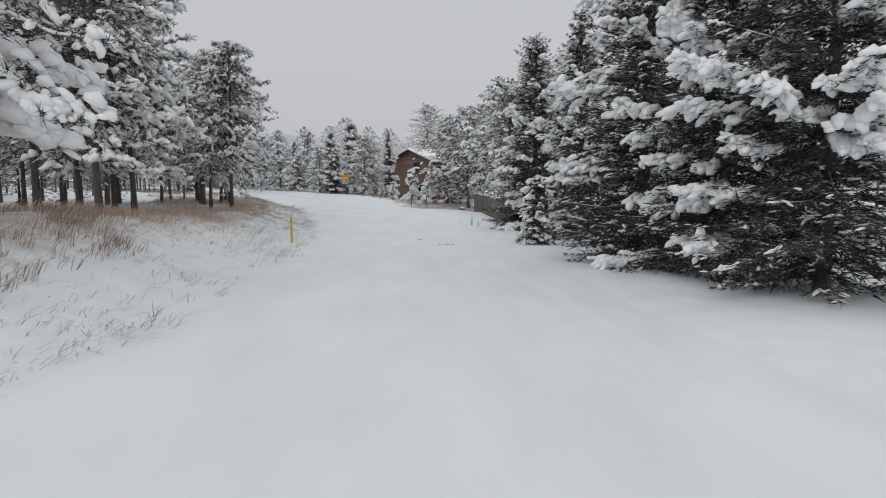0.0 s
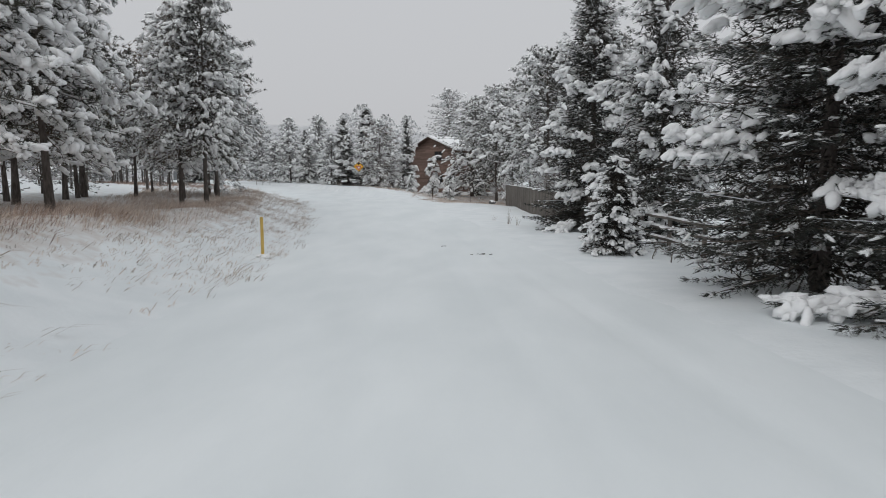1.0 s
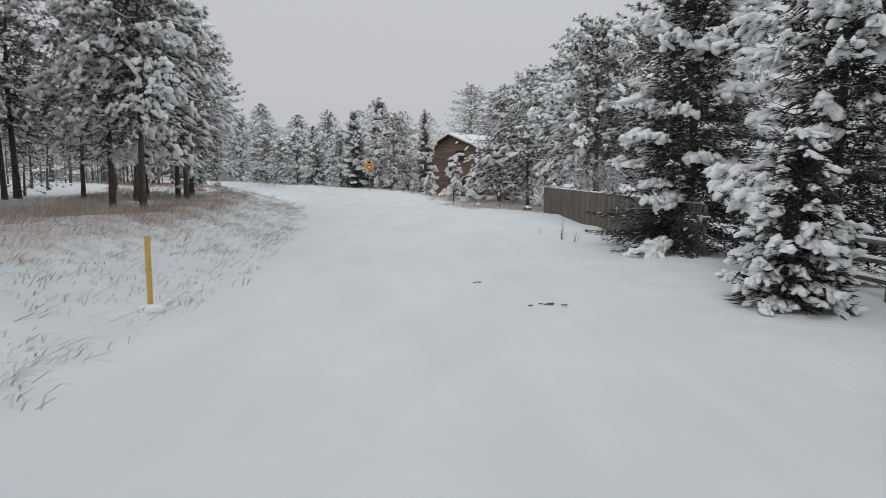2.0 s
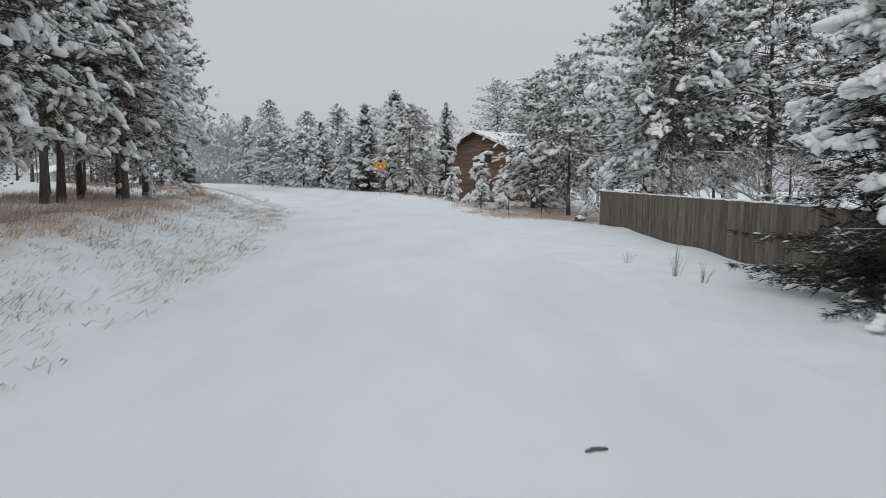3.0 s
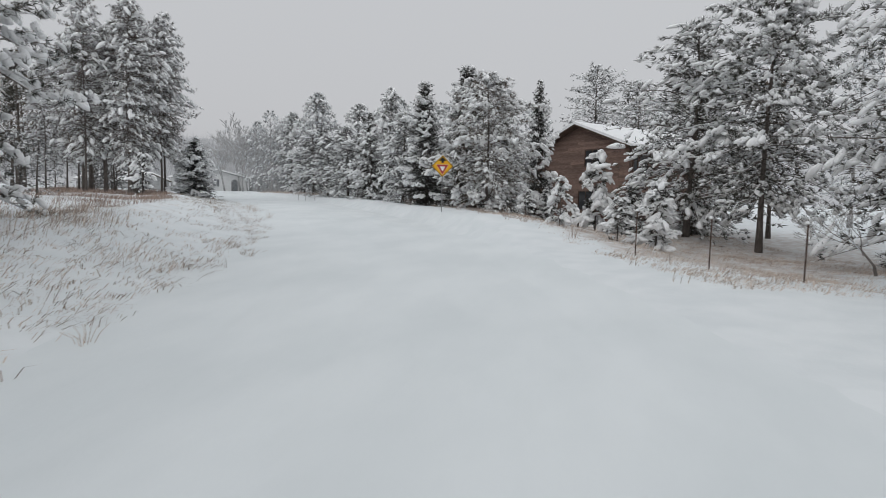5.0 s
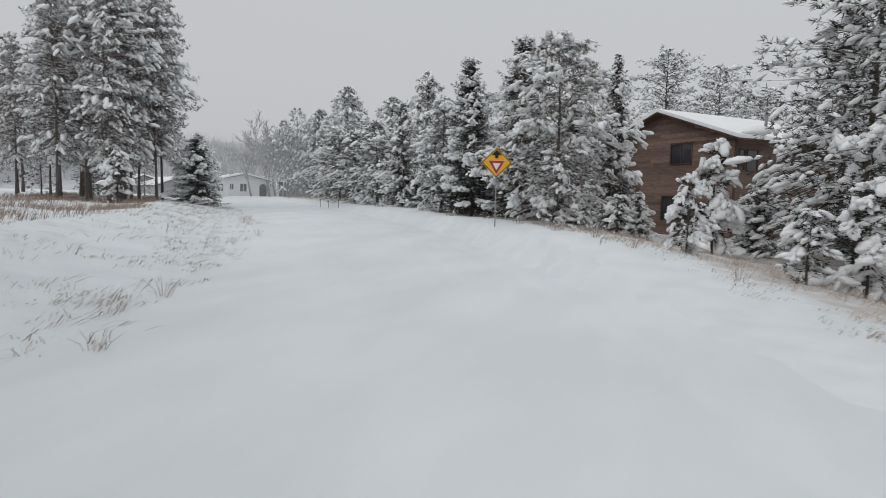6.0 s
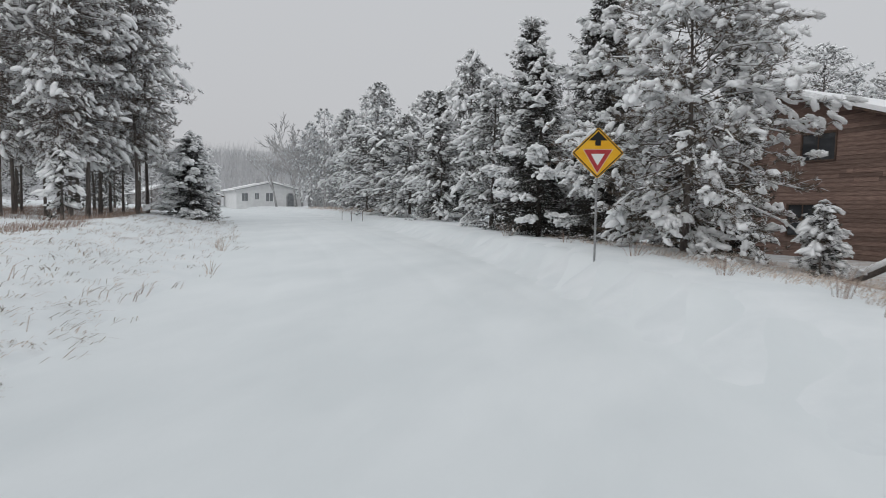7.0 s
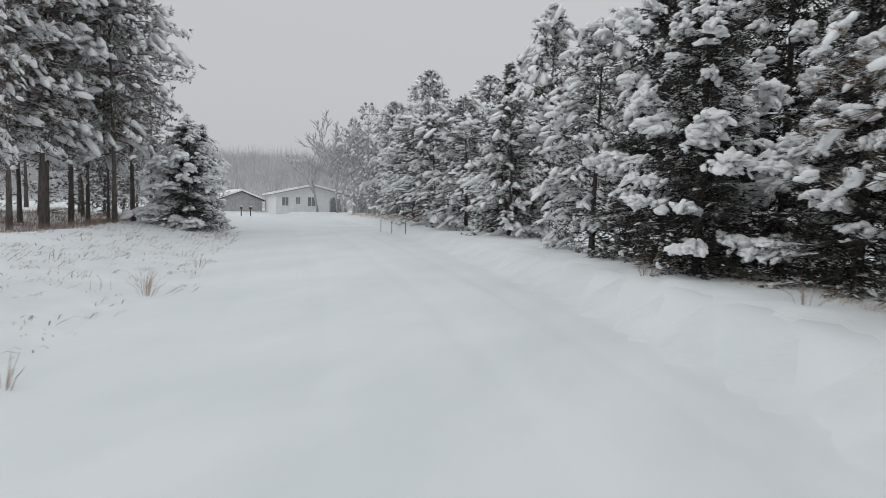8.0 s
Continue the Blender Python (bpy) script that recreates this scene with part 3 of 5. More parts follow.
def stand(proto, used, x, y, turn, sx=1.0, sz=None, label="", category="tree", group="", lift=0.0):
    """Sets a tree, or a copy of it, on the ground."""
    m = pose(x, y, float(height(x, y)) - 0.05 + lift, 0, 0, turn) @ Matrix.Diagonal((sx, sx, sz or sx, 1))
    if used:
        ob = copy_thing(proto, m @ Matrix.Diagonal([1 / a for a in proto.scale] + [1]))
    else:
        ob = proto
        ob.matrix_basis = m
    return tagged(ob, label, category, group)


def plant(proto, places, label, group, h):
    """places: x, y, height in metres, breadth factor."""
    for i, (x, y, tall, wide) in enumerate(places):
        k = tall / h
        stand(proto, i > 0, x, y, (i * 137.5 + x * 31) % 360, k * wide, k, label, "tree", group)


# big spruces close beside the road, and a young one before them
plant(spruce("spruce_tree", 11, 11.0, 3.3, 2, slab=1.22, snow=0.24, taper=0.62, gap=0.235), [(7.7, 12.2, 11.5, 1.05), (6.6, 20.2, 12.0, 1.08)], "tall dense dark spruce with slabs of snow on drooping boughs", "roadside spruces", 11.0)
plant(spruce("spruce_tree", 12, 11.0, 3.2, 2, slab=1.22, snow=0.27, taper=0.62, gap=0.235), [(7.4, 16.0, 12.0, 1.05), (5.4, 36.2, 11.4, 1.08)], "tall dense dark spruce with heavy snow on its boughs", "roadside spruces", 11.0)
plant(spruce("spruce_tree", 16, 11.0, 3.2, 1, slab=1.2, snow=0.46, gap=0.205, taper=0.62, fine=True), [(6.9, 31.0, 11.3, 0.9)], "tall dense spruce, snow patched over dark boughs", "roadside spruces", 11.0)
plant(spruce("spruce_tree", 13, 3.1, 1.5, 2, snow=1.0, gap=0.2, slab=0.9), [(4.35, 27.5, 3.0, 1.05)], "young spruce loaded with snow beside the rail fence", "young trees", 3.1)
# pines on the bank across the road
plant(pine("pine_tree", 21, 9.5, 3.0, 0.25, 90, 2, PINE, thick=0.0125, snow=0.8, blob=1.15), [(-13.0, 23.0, 11.0, 1.05), (-13.0, 37.4, 10.3, 0.9), (-18.2, 50.0, 10.6, 1.0), (-14.0, 27.6, 11.0, 0.95)], "tall ponderosa pine with a bare lower trunk and snow-laden tufts", "pines on the bank", 9.5)
plant(pine("pine_tree", 22, 9.5, 2.9, 0.22, 90, 1, PINE_BROWN, snow=0.85, blob=1.15), [(-17.8, 33.0, 10.6, 1.1), (-17.8, 45.2, 10.6, 0.95), (-17.0, 48.6, 10.0, 1.0), (-18.3, 30.6, 11.0, 1.0), (-25.0, 40.0, 10.5, 1.0), (-14.5, 38.0, 10.0, 0.85)], "ponderosa pine with browned needles under snow", "pines on the bank", 9.5)
plant(pine("pine_tree", 23, 9.5, 2.9, 0.24, 88, 1, PINE, snow=0.8, blob=1.15), [(-18.8, 47.3, 10.4, 1.1), (-21.5, 36.0, 10.9, 1.1), (-20.4, 50.6, 11.0, 1.0), (-24.5, 46.0, 11.4, 1.1), (-16.0, 24.0, 10.8, 1.1)], "slender ponderosa pine, its tufts white with snow", "pines on the bank", 9.5)
plant(pine("pine_tree", 37, 10.4, 3.5, 0.10, 92, 2, PINE, snow=0.58, thick=0.0125, blob=1.2), [(-19.0, 53.2, 11.4, 0.97)], "broad ponderosa pine with low boughs weighed down by snow", "pines on the bank", 10.4)
plant(pine("pine_tree", 24, 7.0, 3.1, 0.26, 44, 2, PINE, snow=0.62, blob=1.7, close=True), [(-8.9, 11.2, 7.6, 1.0)], "broad low pine with big pillows of snow on its boughs", "pines on the bank", 7.0)
# the grove farther on
plant(pine("pine_tree", 25, 13.5, 2.6, 0.19, 116, 1, GROVE, thick=0.007, snow=0.36, blob=1.5, bark=GROVE_BARK), [(-36.2, 80.8, 14.2, 0.9), (-38.0, 83.2, 15.0, 0.88), (-39.8, 86.2, 14.4, 0.8), (-40.2, 81.0, 14.4, 0.9)], "tall brownish pine in a close grove, lower trunk bare", "grove pines", 13.5)
plant(pine("pine_tree", 26, 13.0, 2.4, 0.21, 100, 1, GROVE, thick=0.007, snow=0.36, blob=1.5, bark=GROVE_BARK), [(-37.0, 82.4, 14.0, 0.95), (-39.2, 85.0, 14.8, 0.9), (-41.0, 84.0, 12.7, 1.0), (-38.0, 78.8, 12.2, 0.9), (-42.5, 80.0, 9.8, 0.8), (-44.0, 77.0, 8.9, 0.8), (-37.0, 85.4, 13.6, 0.95), (-37.9, 87.0, 14.4, 0.9), (-40.6, 87.8, 12.0, 0.8), (-42.5, 83.0, 11.5, 0.8), (-38.6, 81.4, 12.0, 0.8), (-35.0, 79.4, 10.5, 0.75), (-45.0, 84.5, 11.0, 0.9)], "tall slim pine in a close grove", "grove pines", 13.0)
plant(spruce("spruce_tree", 14, 4.7, 2.1, 2, HAZE_FIR, snow=0.95, gap=0.22, slab=1.05), [(-35.9, 88.2, 4.8, 1.25), (-37.4, 90.4, 4.9, 0.9), (-6.6, 77.2, 1.9, 1.1), (-1.8, 79.4, 3.2, 1.1), (1.2, 77.8, 2.6, 1.2)], "small full spruce covered in snow", "young trees", 4.7)
plant(pine("pine_sapling", 27, 3.4, 1.0, 0.1, 18, 1, PINE, snow=0.75, blob=1.4, thick=0.016), [(-32.4, 77.4, 2.8, 1.0), (-3.4, 66.4, 1.7, 1.2), (-7.4, 73.6, 1.5, 1.1)], "young pine bent under thick snow", "young trees", 3.4)
plant(pine("pine_sapling", 36, 3.6, 0.95, 0.06, 14, 2, PINE, snow=0.55, blob=1.55, thick=0.012), [(-3.9, 76.6, 4.3, 0.95), (-5.6, 69.0, 2.1, 1.0), (-1.9, 67.4, 2.7, 1.15)], "young pine drooping under great mittens of snow", "young trees", 3.6)
# trees beyond the board fence and before the brown house
plant(pine("pine_tree", 28, 9.5, 3.8, 0.22, 112, 2, PINE, snow=0.5, thick=0.015, blob=1.12), [(6.2, 56.6, 12.2, 1.1), (11.5, 58.2, 13.8, 1.0)], "wide ponderosa pine with snow pillows behind the board fence", "pines by the fence", 9.5)
plant(pine("pine_tree", 29, 9.5, 3.6, 0.06, 106, 1, PINE, snow=0.58, blob=1.2), [(0.5, 75.4, 10.6, 1.18), (2.2, 82.6, 9.6, 1.0), (7.2, 66.0, 12.5, 1.0), (8.8, 24.6, 11.9, 0.75)], "bushy pine thick with snow", "pines by the fence", 9.5)
plant(pine("pine_tree", 38, 10.0, 3.6, 0.16, 92, 2, PINE, snow=0.72, thick=0.012, blob=1.15), [(3.0, 72.0, 11.9, 1.0)], "ponderosa pine with a clear trunk and arching snowy limbs", "pines by the fence", 10.0)
plant(pine("pine_tree", 34, 8.0, 3.2, 0.05, 104, 2, PINE_BROWN, snow=0.7, thick=0.011, blob=1.15), [(-9.8, 76.2, 7.5, 1.06)], "broad pine heaped with snow down to the ground beside the sign", "pines by the fence", 8.0)
# the close row past the warning sign
plant(spruce("spruce_tree", 19, 9.5, 3.0, 2, ROW_SPRUCE, snow=0.5, slab=1.3, gap=0.30, taper=0.68), [(-12.6, 85.3, 10.3, 1.0), (-15.4, 84.2, 8.5, 1.0), (-14.4, 81.2, 6.2, 1.15), (-11.9, 79.9, 5.6, 1.15)], "dark full spruce hung with heavy drooping snow", "roadside row", 9.5)
plant(spruce("spruce_tree", 15, 10.5, 3.2, 1, ROW_SPRUCE, snow=0.47, slab=1.6, gap=0.31), [(-7.7, 86.2, 9.9, 0.66), (-13.8, 91.5, 12.0, 0.85), (-22.7, 93.9, 7.6, 0.95), (-9.6, 82.6, 6.5, 1.0)], "dark full spruce with snow on every bough", "roadside row", 10.5)
plant(pine("pine_tree", 17, 9.8, 3.0, 0.03, 118, 1, ROW_SPRUCE, snow=0.46, blob=1.75, thick=0.011), [(-20.5, 92.8, 9.6, 0.8), (-17.4, 86.0, 6.6, 1.1), (-25.6, 96.2, 6.6, 1.35), (-28.6, 98.6, 6.0, 1.4), (-21.6, 91.0, 5.4, 1.3)], "bushy young pine in the roadside row, clumped with snow", "roadside row", 9.8)
plant(pine("pine_tree", 18, 9.8, 3.0, 0.03, 110, 1, HAZE_FIR, snow=0.46, blob=1.6, thick=0.011), [(-32.4, 103.6, 7.0, 1.3), (-29.2, 109.0, 10.4, 1.1), (-35.6, 108.4, 6.6, 1.4), (-37.8, 117.0, 13.0, 1.0), (-41.5, 117.0, 10.4, 0.9)], "bushy pine pale with snow and painted haze at the row's end", "roadside row", 9.8)
# trees far off, the haze before them painted into needles and bark
FARP = pine("pine_tree", 31, 11.0, 3.4, 0.10, 74, 0, HAZE_NEEDLE, snow=0.75, bark=HAZE_GREY, twig=HAZE_GREY)
plant(FARP, [(-39.2, 121.6, 12.4, 0.90), (-46.8, 121.6, 11.2, 0.92), (-43.0, 120.0, 10.8, 0.92), (-36.5, 113.0, 10.8, 0.92), (4.5, 121.0, 13.4, 0.92), (-50.5, 124.5, 10.1, 0.92), (10.0, 104.0, 14.6, 0.92), (16.0, 96.0, 14.6, 0.92), (13.5, 84.0, 13.4, 0.92), (-18.6, 115.0, 13.2, 0.92), (-26.0, 116.0, 11.4, 1.01), (-10.0, 116.0, 11.9, 1.01), (-14.2, 119.0, 11.9, 1.01), (-22.4, 121.0, 12.1, 1.01)], "far ponderosa pine with haze painted into its grey", "far trees", 11.0)
plant(pine("pine_tree", 39, 14.0, 3.4, 0.12, 130, 1, HAZE_FIR, snow=0.5, blob=1.2, thick=0.012, dome=6), [(-2.8, 119.0, 17.2, 1.05), (1.6, 117.0, 15.4, 0.95), (5.0, 113.0, 12.4, 1.0)], "tall round-topped pine powdered with snow behind the house", "far trees", 14.0)
# the wood behind on both sides
rngw = random.Random(5)
WOOD_L = pine("pine_tree", 32, 10.0, 2.6, 0.32, 50, 0, PINE_BROWN, snow=0.7)
wood = []
for i in range(32):
    lat, along = rngw.uniform(20, 48), rngw.uniform(14, 76)
    if along > 56:
        lat, along = rngw.uniform(34, 60), rngw.uniform(20, 62)
    wood.append((-lat - 0.16 * max(0, along - 25), along, rngw.uniform(8.5, 11.5), rngw.uniform(0.8, 1.1)))
for i in range(16):
    along = 24 + 2.4 * i + rngw.uniform(-1, 1)
    wood.append((-rngw.uniform(16, 30) - 0.16 * (along - 25), along, rngw.uniform(8.5, 10.5), rngw.uniform(0.7, 0.95)))
wood += [(-46.0, 88.0, 11.0, 1.0), (-49.5, 92.0, 11.0, 1.0), (-53.0, 95.0, 11.0, 1.0), (-50.0, 98.0, 10.0, 1.0), (-56.0, 91.0, 10.5, 1.0), (-47.0, 82.0, 10.5, 1.0), (-52.0, 86.0, 10.5, 1.0), (5.2, 78.5, 8.5, 1.2), (9.2, 73.0, 8.5, 1.2), (12.4, 67.0, 8.5, 1.2), (14.5, 75.0, 9.0, 1.2), (8.5, 62.5, 8.0, 1.2)]
plant(WOOD_L, wood, "pine in the open wood, trunk bare below", "wood across the road", 10.0)
WOOD_R = pine("pine_tree", 33, 10.0, 3.0, 0.14, 56, 0, HAZE_NEEDLE, snow=0.8)
WOOD_F = pine("pine_tree", 35, 10.0, 3.0, 0.10, 50, 0, HAZE_FIR, snow=0.4)
plant(WOOD_F, [(-rngw.uniform(58, 85), 20 + 4.6 * i, rngw.uniform(9, 12), 1.2) for i in range(18)], "pine at the far side of the open wood, grey with snow and painted haze", "wood across the road", 10.0)
plant(WOOD_F, [(-rngw.uniform(38, 56), 26 + 2.6 * i, rngw.uniform(3.5, 6.0), 1.5) for i in range(18)], "low young pine in the wood, grey with snow and painted haze", "wood across the road", 10.0)
plant(WOOD_F, [(-rngw.uniform(26, 46) - 0.3 * max(0, i - 14), 22 + 1.9 * i, rngw.uniform(2.6, 5.0), rngw.uniform(1.3, 1.8)) for i in range(26)], "bushy young pine among the trunks, grey with snow and painted haze", "wood across the road", 10.0)
plant(WOOD_F, [(-rngw.uniform(41, 47) - 1.5 * i, 85 + 2.0 * i + rngw.uniform(-2, 2), rngw.uniform(3.0, 6.0), rngw.uniform(1.3, 1.7)) for i in range(12)], "low bushy pine behind the grove, grey with snow and painted haze", "wood across the road", 10.0)
plant(WOOD_F, [(rngw.uniform(11, 20), 44 + 1.6 * i, rngw.uniform(2.8, 4.6), rngw.uniform(1.3, 1.8)) for i in range(11)], "low bushy pine in the yard behind the fence", "wood behind the fences", 10.0)
plant(WOOD_R, [(rngw.uniform(26, 58), rngw.uniform(44, 92), rngw.uniform(8, 11), rngw.uniform(0.9, 1.1)) for i in range(20)], "snowy pine in the yards behind the fences", "wood behind the fences", 10.0)
plant(bare_tree("bare_tree", 41, 12.0, 4, HAZE_BARK, 5, 0.009, 0.027), [(-55.0, 128.0, 13.5, 1.10), (-62.0, 139.0, 13.5, 1.21), (-50.0, 131.0, 12.7, 1.21), (-70.0, 147.0, 12.7, 1.21), (-58.0, 146.0, 13.5, 1.21), (-47.0, 137.0, 12.7, 1.43), (-66.0, 152.0, 13.5, 1.43), (-74.0, 158.0, 12.7, 1.43), (-53.0, 152.0, 13.5, 1.43), (-49.0, 127.5, 10.7, 1.65), (-53.5, 134.0, 12.7, 1.65), (-60.0, 131.0, 10.7, 1.65), (-51.5, 129.5, 11.9, 1.54), (-56.5, 132.0, 12.8, 1.43), (-47.5, 131.5, 11.0, 1.54), (-52.0, 138.0, 13.5, 1.43), (-57.5, 137.0, 11.0, 1.54), (-61.0, 143.0, 12.8, 1.54), (-45.5, 126.5, 10.2, 1.43), (-64.0, 147.0, 11.0, 1.54), (-49.5, 142.0, 12.8, 1.54), (-56.0, 149.0, 11.9, 1.54)], "leafless tree with haze painted into its grey bark", "bare trees", 12.0)
plant(bare_tree("frosted_bush", 42, 3.0, 2, BUSH_TWIG, 5, 0.010, 0.003), [(7.4, 53.6, 3.9, 1.5), (8.4, 51.0, 4.2, 2.0), (7.9, 47.6, 3.8, 2.0), (6.6, 50.2, 3.4, 2.0), (10.5, 54.0, 4.6, 2.0), (9.4, 52.4, 4.4, 2.1), (4.4, 64.5, 2.6, 2.0), (6.6, 60.8, 2.6, 2.0)], "leafless frosted bush behind the board fence", "bushes", 3.0)
plant(bare_tree("low_brush", 43, 3.0, 2, TWIG, 4), [(5.4, 25.2, 0.75, 2.2), (5.75, 24.1, 0.6, 2.4), (5.2, 26.2, 0.7, 2.2), (6.1, 23.0, 0.7, 2.2)], "low leafless brush at the edge of the road", "bushes", 3.0)


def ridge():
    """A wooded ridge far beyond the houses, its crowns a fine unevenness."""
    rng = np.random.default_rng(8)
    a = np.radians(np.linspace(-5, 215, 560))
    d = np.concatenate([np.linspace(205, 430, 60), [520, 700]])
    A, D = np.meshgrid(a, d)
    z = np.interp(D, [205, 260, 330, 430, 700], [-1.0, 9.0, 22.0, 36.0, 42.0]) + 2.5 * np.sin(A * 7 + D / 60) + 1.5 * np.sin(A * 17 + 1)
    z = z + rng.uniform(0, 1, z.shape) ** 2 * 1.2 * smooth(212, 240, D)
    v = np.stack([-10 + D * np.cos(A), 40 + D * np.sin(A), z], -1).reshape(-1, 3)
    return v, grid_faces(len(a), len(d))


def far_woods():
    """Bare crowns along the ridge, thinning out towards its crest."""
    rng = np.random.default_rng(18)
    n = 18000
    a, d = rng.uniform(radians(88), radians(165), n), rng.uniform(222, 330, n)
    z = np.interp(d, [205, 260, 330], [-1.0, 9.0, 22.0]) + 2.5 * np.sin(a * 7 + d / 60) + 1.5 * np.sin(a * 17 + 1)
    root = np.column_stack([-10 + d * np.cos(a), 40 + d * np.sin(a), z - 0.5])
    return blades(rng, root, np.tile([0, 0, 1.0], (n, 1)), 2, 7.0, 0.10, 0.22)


# both ridge meshes carry the haze in their base colour
tagged(part("far_woods", *far_woods(), FAR_WOOD), "leafless woods on the ridge with haze painted into their grey", "woods", kind="stuff")
tagged(part("hill", *ridge(), FAR_WOOD, soft=True), "low wooded ridge pale with snow and painted haze far beyond the houses", "hill", kind="structure")

# ---- grass and weeds ----


def grass(name, seed, n, lat, along, size, mat, clump, label, lean=0.35, rise=1.0):
    rng = np.random.default_rng(seed)
    x = rng.uniform(-60, 25, n * 20)
    y = rng.uniform(*along, n * 20)
    d, q, _ = beside(x, y)
    ok = (d > lat[0]) & (d < lat[1]) & (rng.uniform(0, 1, len(x)) < np.clip(0.5 + 0.3 * waves(x, y, 0.8) + 0.25 * waves(y, x, 2.6), 0.02, 1) ** 1.8)
    x, y = x[ok][:n], y[ok][:n]
    z = height(x, y)
    root = np.repeat(np.column_stack([x, y, z]), clump, 0) + rng.normal(0, 0.13, (len(x) * clump, 3)) * np.array([1, 1, 0])
    bend = np.repeat(rng.normal(0, 0.45 * lean, (len(x), 3)), clump, 0) + rng.normal(0, 0.45, root.shape) + np.array([0.9, 0.1, 0])
    bend[:, 2] = 0
    ln = size * np.repeat(rng.uniform(0.55, 1.15, (len(x), 1)), clump, 0) * rng.uniform(0.6, 1.2, (len(root), 1))
    mid = root + (np.array([0, 0, 0.62 * rise]) + (0.55 - 0.3 * rise) * bend) * ln
    tip = root + (np.array([0, 0, 0.92 * rise * rise]) + (1.15 - 0.3 * rise) * bend) * ln
    w = unit(rng.normal(0, 1, root.shape) * np.array([1, 1, 0])) * rng.uniform(0.0035, 0.0085, (len(root), 1))
    p = np.stack([root - w, root + w, mid + w * 0.8, tip, mid - w * 0.8], 1).reshape(-1, 3)
    o = (np.arange(len(root)) * 5)[:, None]
    f = (o + np.array([[0, 1, 2, 4]])).tolist() + (o + np.array([[4, 2, 3]])).tolist()
    return tagged(part(name, p, f, mat), label, "grass", kind="stuff")


grass("dry_grass", 51, 6500, (-9.5, -4.2), (5, 60), 0.25, GRASS, 5, "sparse dry grass poking through the snow of the bank", 0.9, 0.7)
grass("dry_grass", 52, 4800, (-16.0, -7.0), (8, 58), 0.36, GRASS, 6, "thick tan grass under the pines", 0.45)
grass("dry_grass", 53, 5200, (6.2, 19.0), (55.5, 82), 0.19, GRASS, 6, "tan grass and dead stalks along the yard", 0.8, 0.65)
grass("dry_grass", 56, 800, (-9.5, -4.2), (56, 92), 0.18, GRASS, 5, "sparse stalks in the snow of the bank", 0.9, 0.6)
grass("dry_grass", 57, 3000, (-17.0, -8.6), (60, 96), 0.30, BRUSH, 6, "tan grass along the edge of the grove")
grass("dry_brush", 58, 1000, (-13.5, -7.4), (12, 24), 0.36, BRUSH, 8, "reddish dry brush at the foot of the pines", 0.5)
grass("dry_brush", 59, 2200, (-11.0, -6.0), (7.0, 14.0), 0.33, BRUSH, 8, "reddish dry brush on the bank above the road", 0.5)
grass("dead_weeds", 62, 900, (-10.5, -3.7), (56, 94), 0.30, WEED, 5, "dark dead weed stalks in the snow of the bend", 1.1, 0.5)
grass("dead_weeds", 54, 2600, (-10.5, -3.9), (6, 56), 0.36, WEED, 4, "dark dead weed stalks in the snow", 1.1, 0.5)
grass("dead_weeds", 60, 170, (-7.0, -3.6), (8, 92), 0.32, BRUSH, 5, "reddish tufts of dead stalks at the road's edge", 0.8)
grass("dry_grass", 61, 700, (4.6, 9.0), (99, 116), 0.32, GRASS, 6, "tan grass on the snowy berm before the white house")
grass("dead_weeds", 55, 140, (5.6, 8.5), (54, 84), 0.28, WEED, 5, "dark dead weed stalks at the verge", 0.5)


def dead_stalks(x, y, h, r, n, seed, mat, label):
    """A tuft of thin dead stems that fan out from one root, some with a bent tip."""
    rng = np.random.default_rng(seed)
    stems = []
    for _ in range(n):
        a, k = rng.uniform(0, 6.28), rng.uniform(0.2, 1.0)
        out = np.array([math.cos(a), math.sin(a), 0]) * r * k
        root, ln = out * 0.3, h * rng.uniform(0.5, 1.1) * (1.1 - 0.35 * k)
        stems.append(tube([root + np.array([0, 0, -0.05]), root + out * 0.3 + np.array([0.03, 0, 0.55 * ln]), root + out * 0.8 + np.array([0.10 * ln, 0, ln])], [0.005, 0.004, 0.002], 3))
    bush = empty("dead_weed", x, y, float(height(x, y)))
    tagged(part("stem_tuft", *join(*stems), mat, bush), kind="stuff")
    return tagged(bush, label, "weed", "dead weeds")


for i, (x, y, h, r, n) in enumerate(((1.85, 39.0, 0.75, 0.28, 26), (2.2, 38.3, 0.5, 0.25, 18), (1.2, 41.0, 0.4, 0.2, 12))):
    dead_stalks(x, y, h, r, n // 2, 70 + i, WEED, "dry brown weed standing in the snow below the fence")
for i, (x, y, h, r, n) in enumerate(((-15.2, 79.9, 0.6, 0.6, 16), (-12.9, 77.4, 0.4, 0.4, 10), (-10.9, 73.9, 0.5, 0.5, 14), (-9.3, 71.4, 0.5, 0.4, 14), (-8.0, 69.6, 0.6, 0.4, 14), (-7.0, 67.9, 0.5, 0.4, 12), (-5.0, 64.9, 0.5, 0.5, 12))):
    dead_stalks(x, y, h, r, n, 80 + i, BRUSH, "reddish dead stalks at the foot of the trees")
for i, (x, y, h, r, n) in enumerate(((-23.6, 75.9, 0.5, 0.4, 20), (-24.3, 76.4, 0.45, 0.35, 14), (-20.4, 71.6, 0.35, 0.35, 12), (-14.9, 60.3, 0.4, 0.35, 14), (-13.2, 57.2, 0.3, 0.3, 10), (-10.6, 49.0, 0.3, 0.3, 10), (-26.0, 79.4, 0.35, 0.3, 12))):
    dead_stalks(x, y, h, r, n, 90 + i, GRASS, "tuft of dead stalks in the snow of the bank")

# ---- fences ----


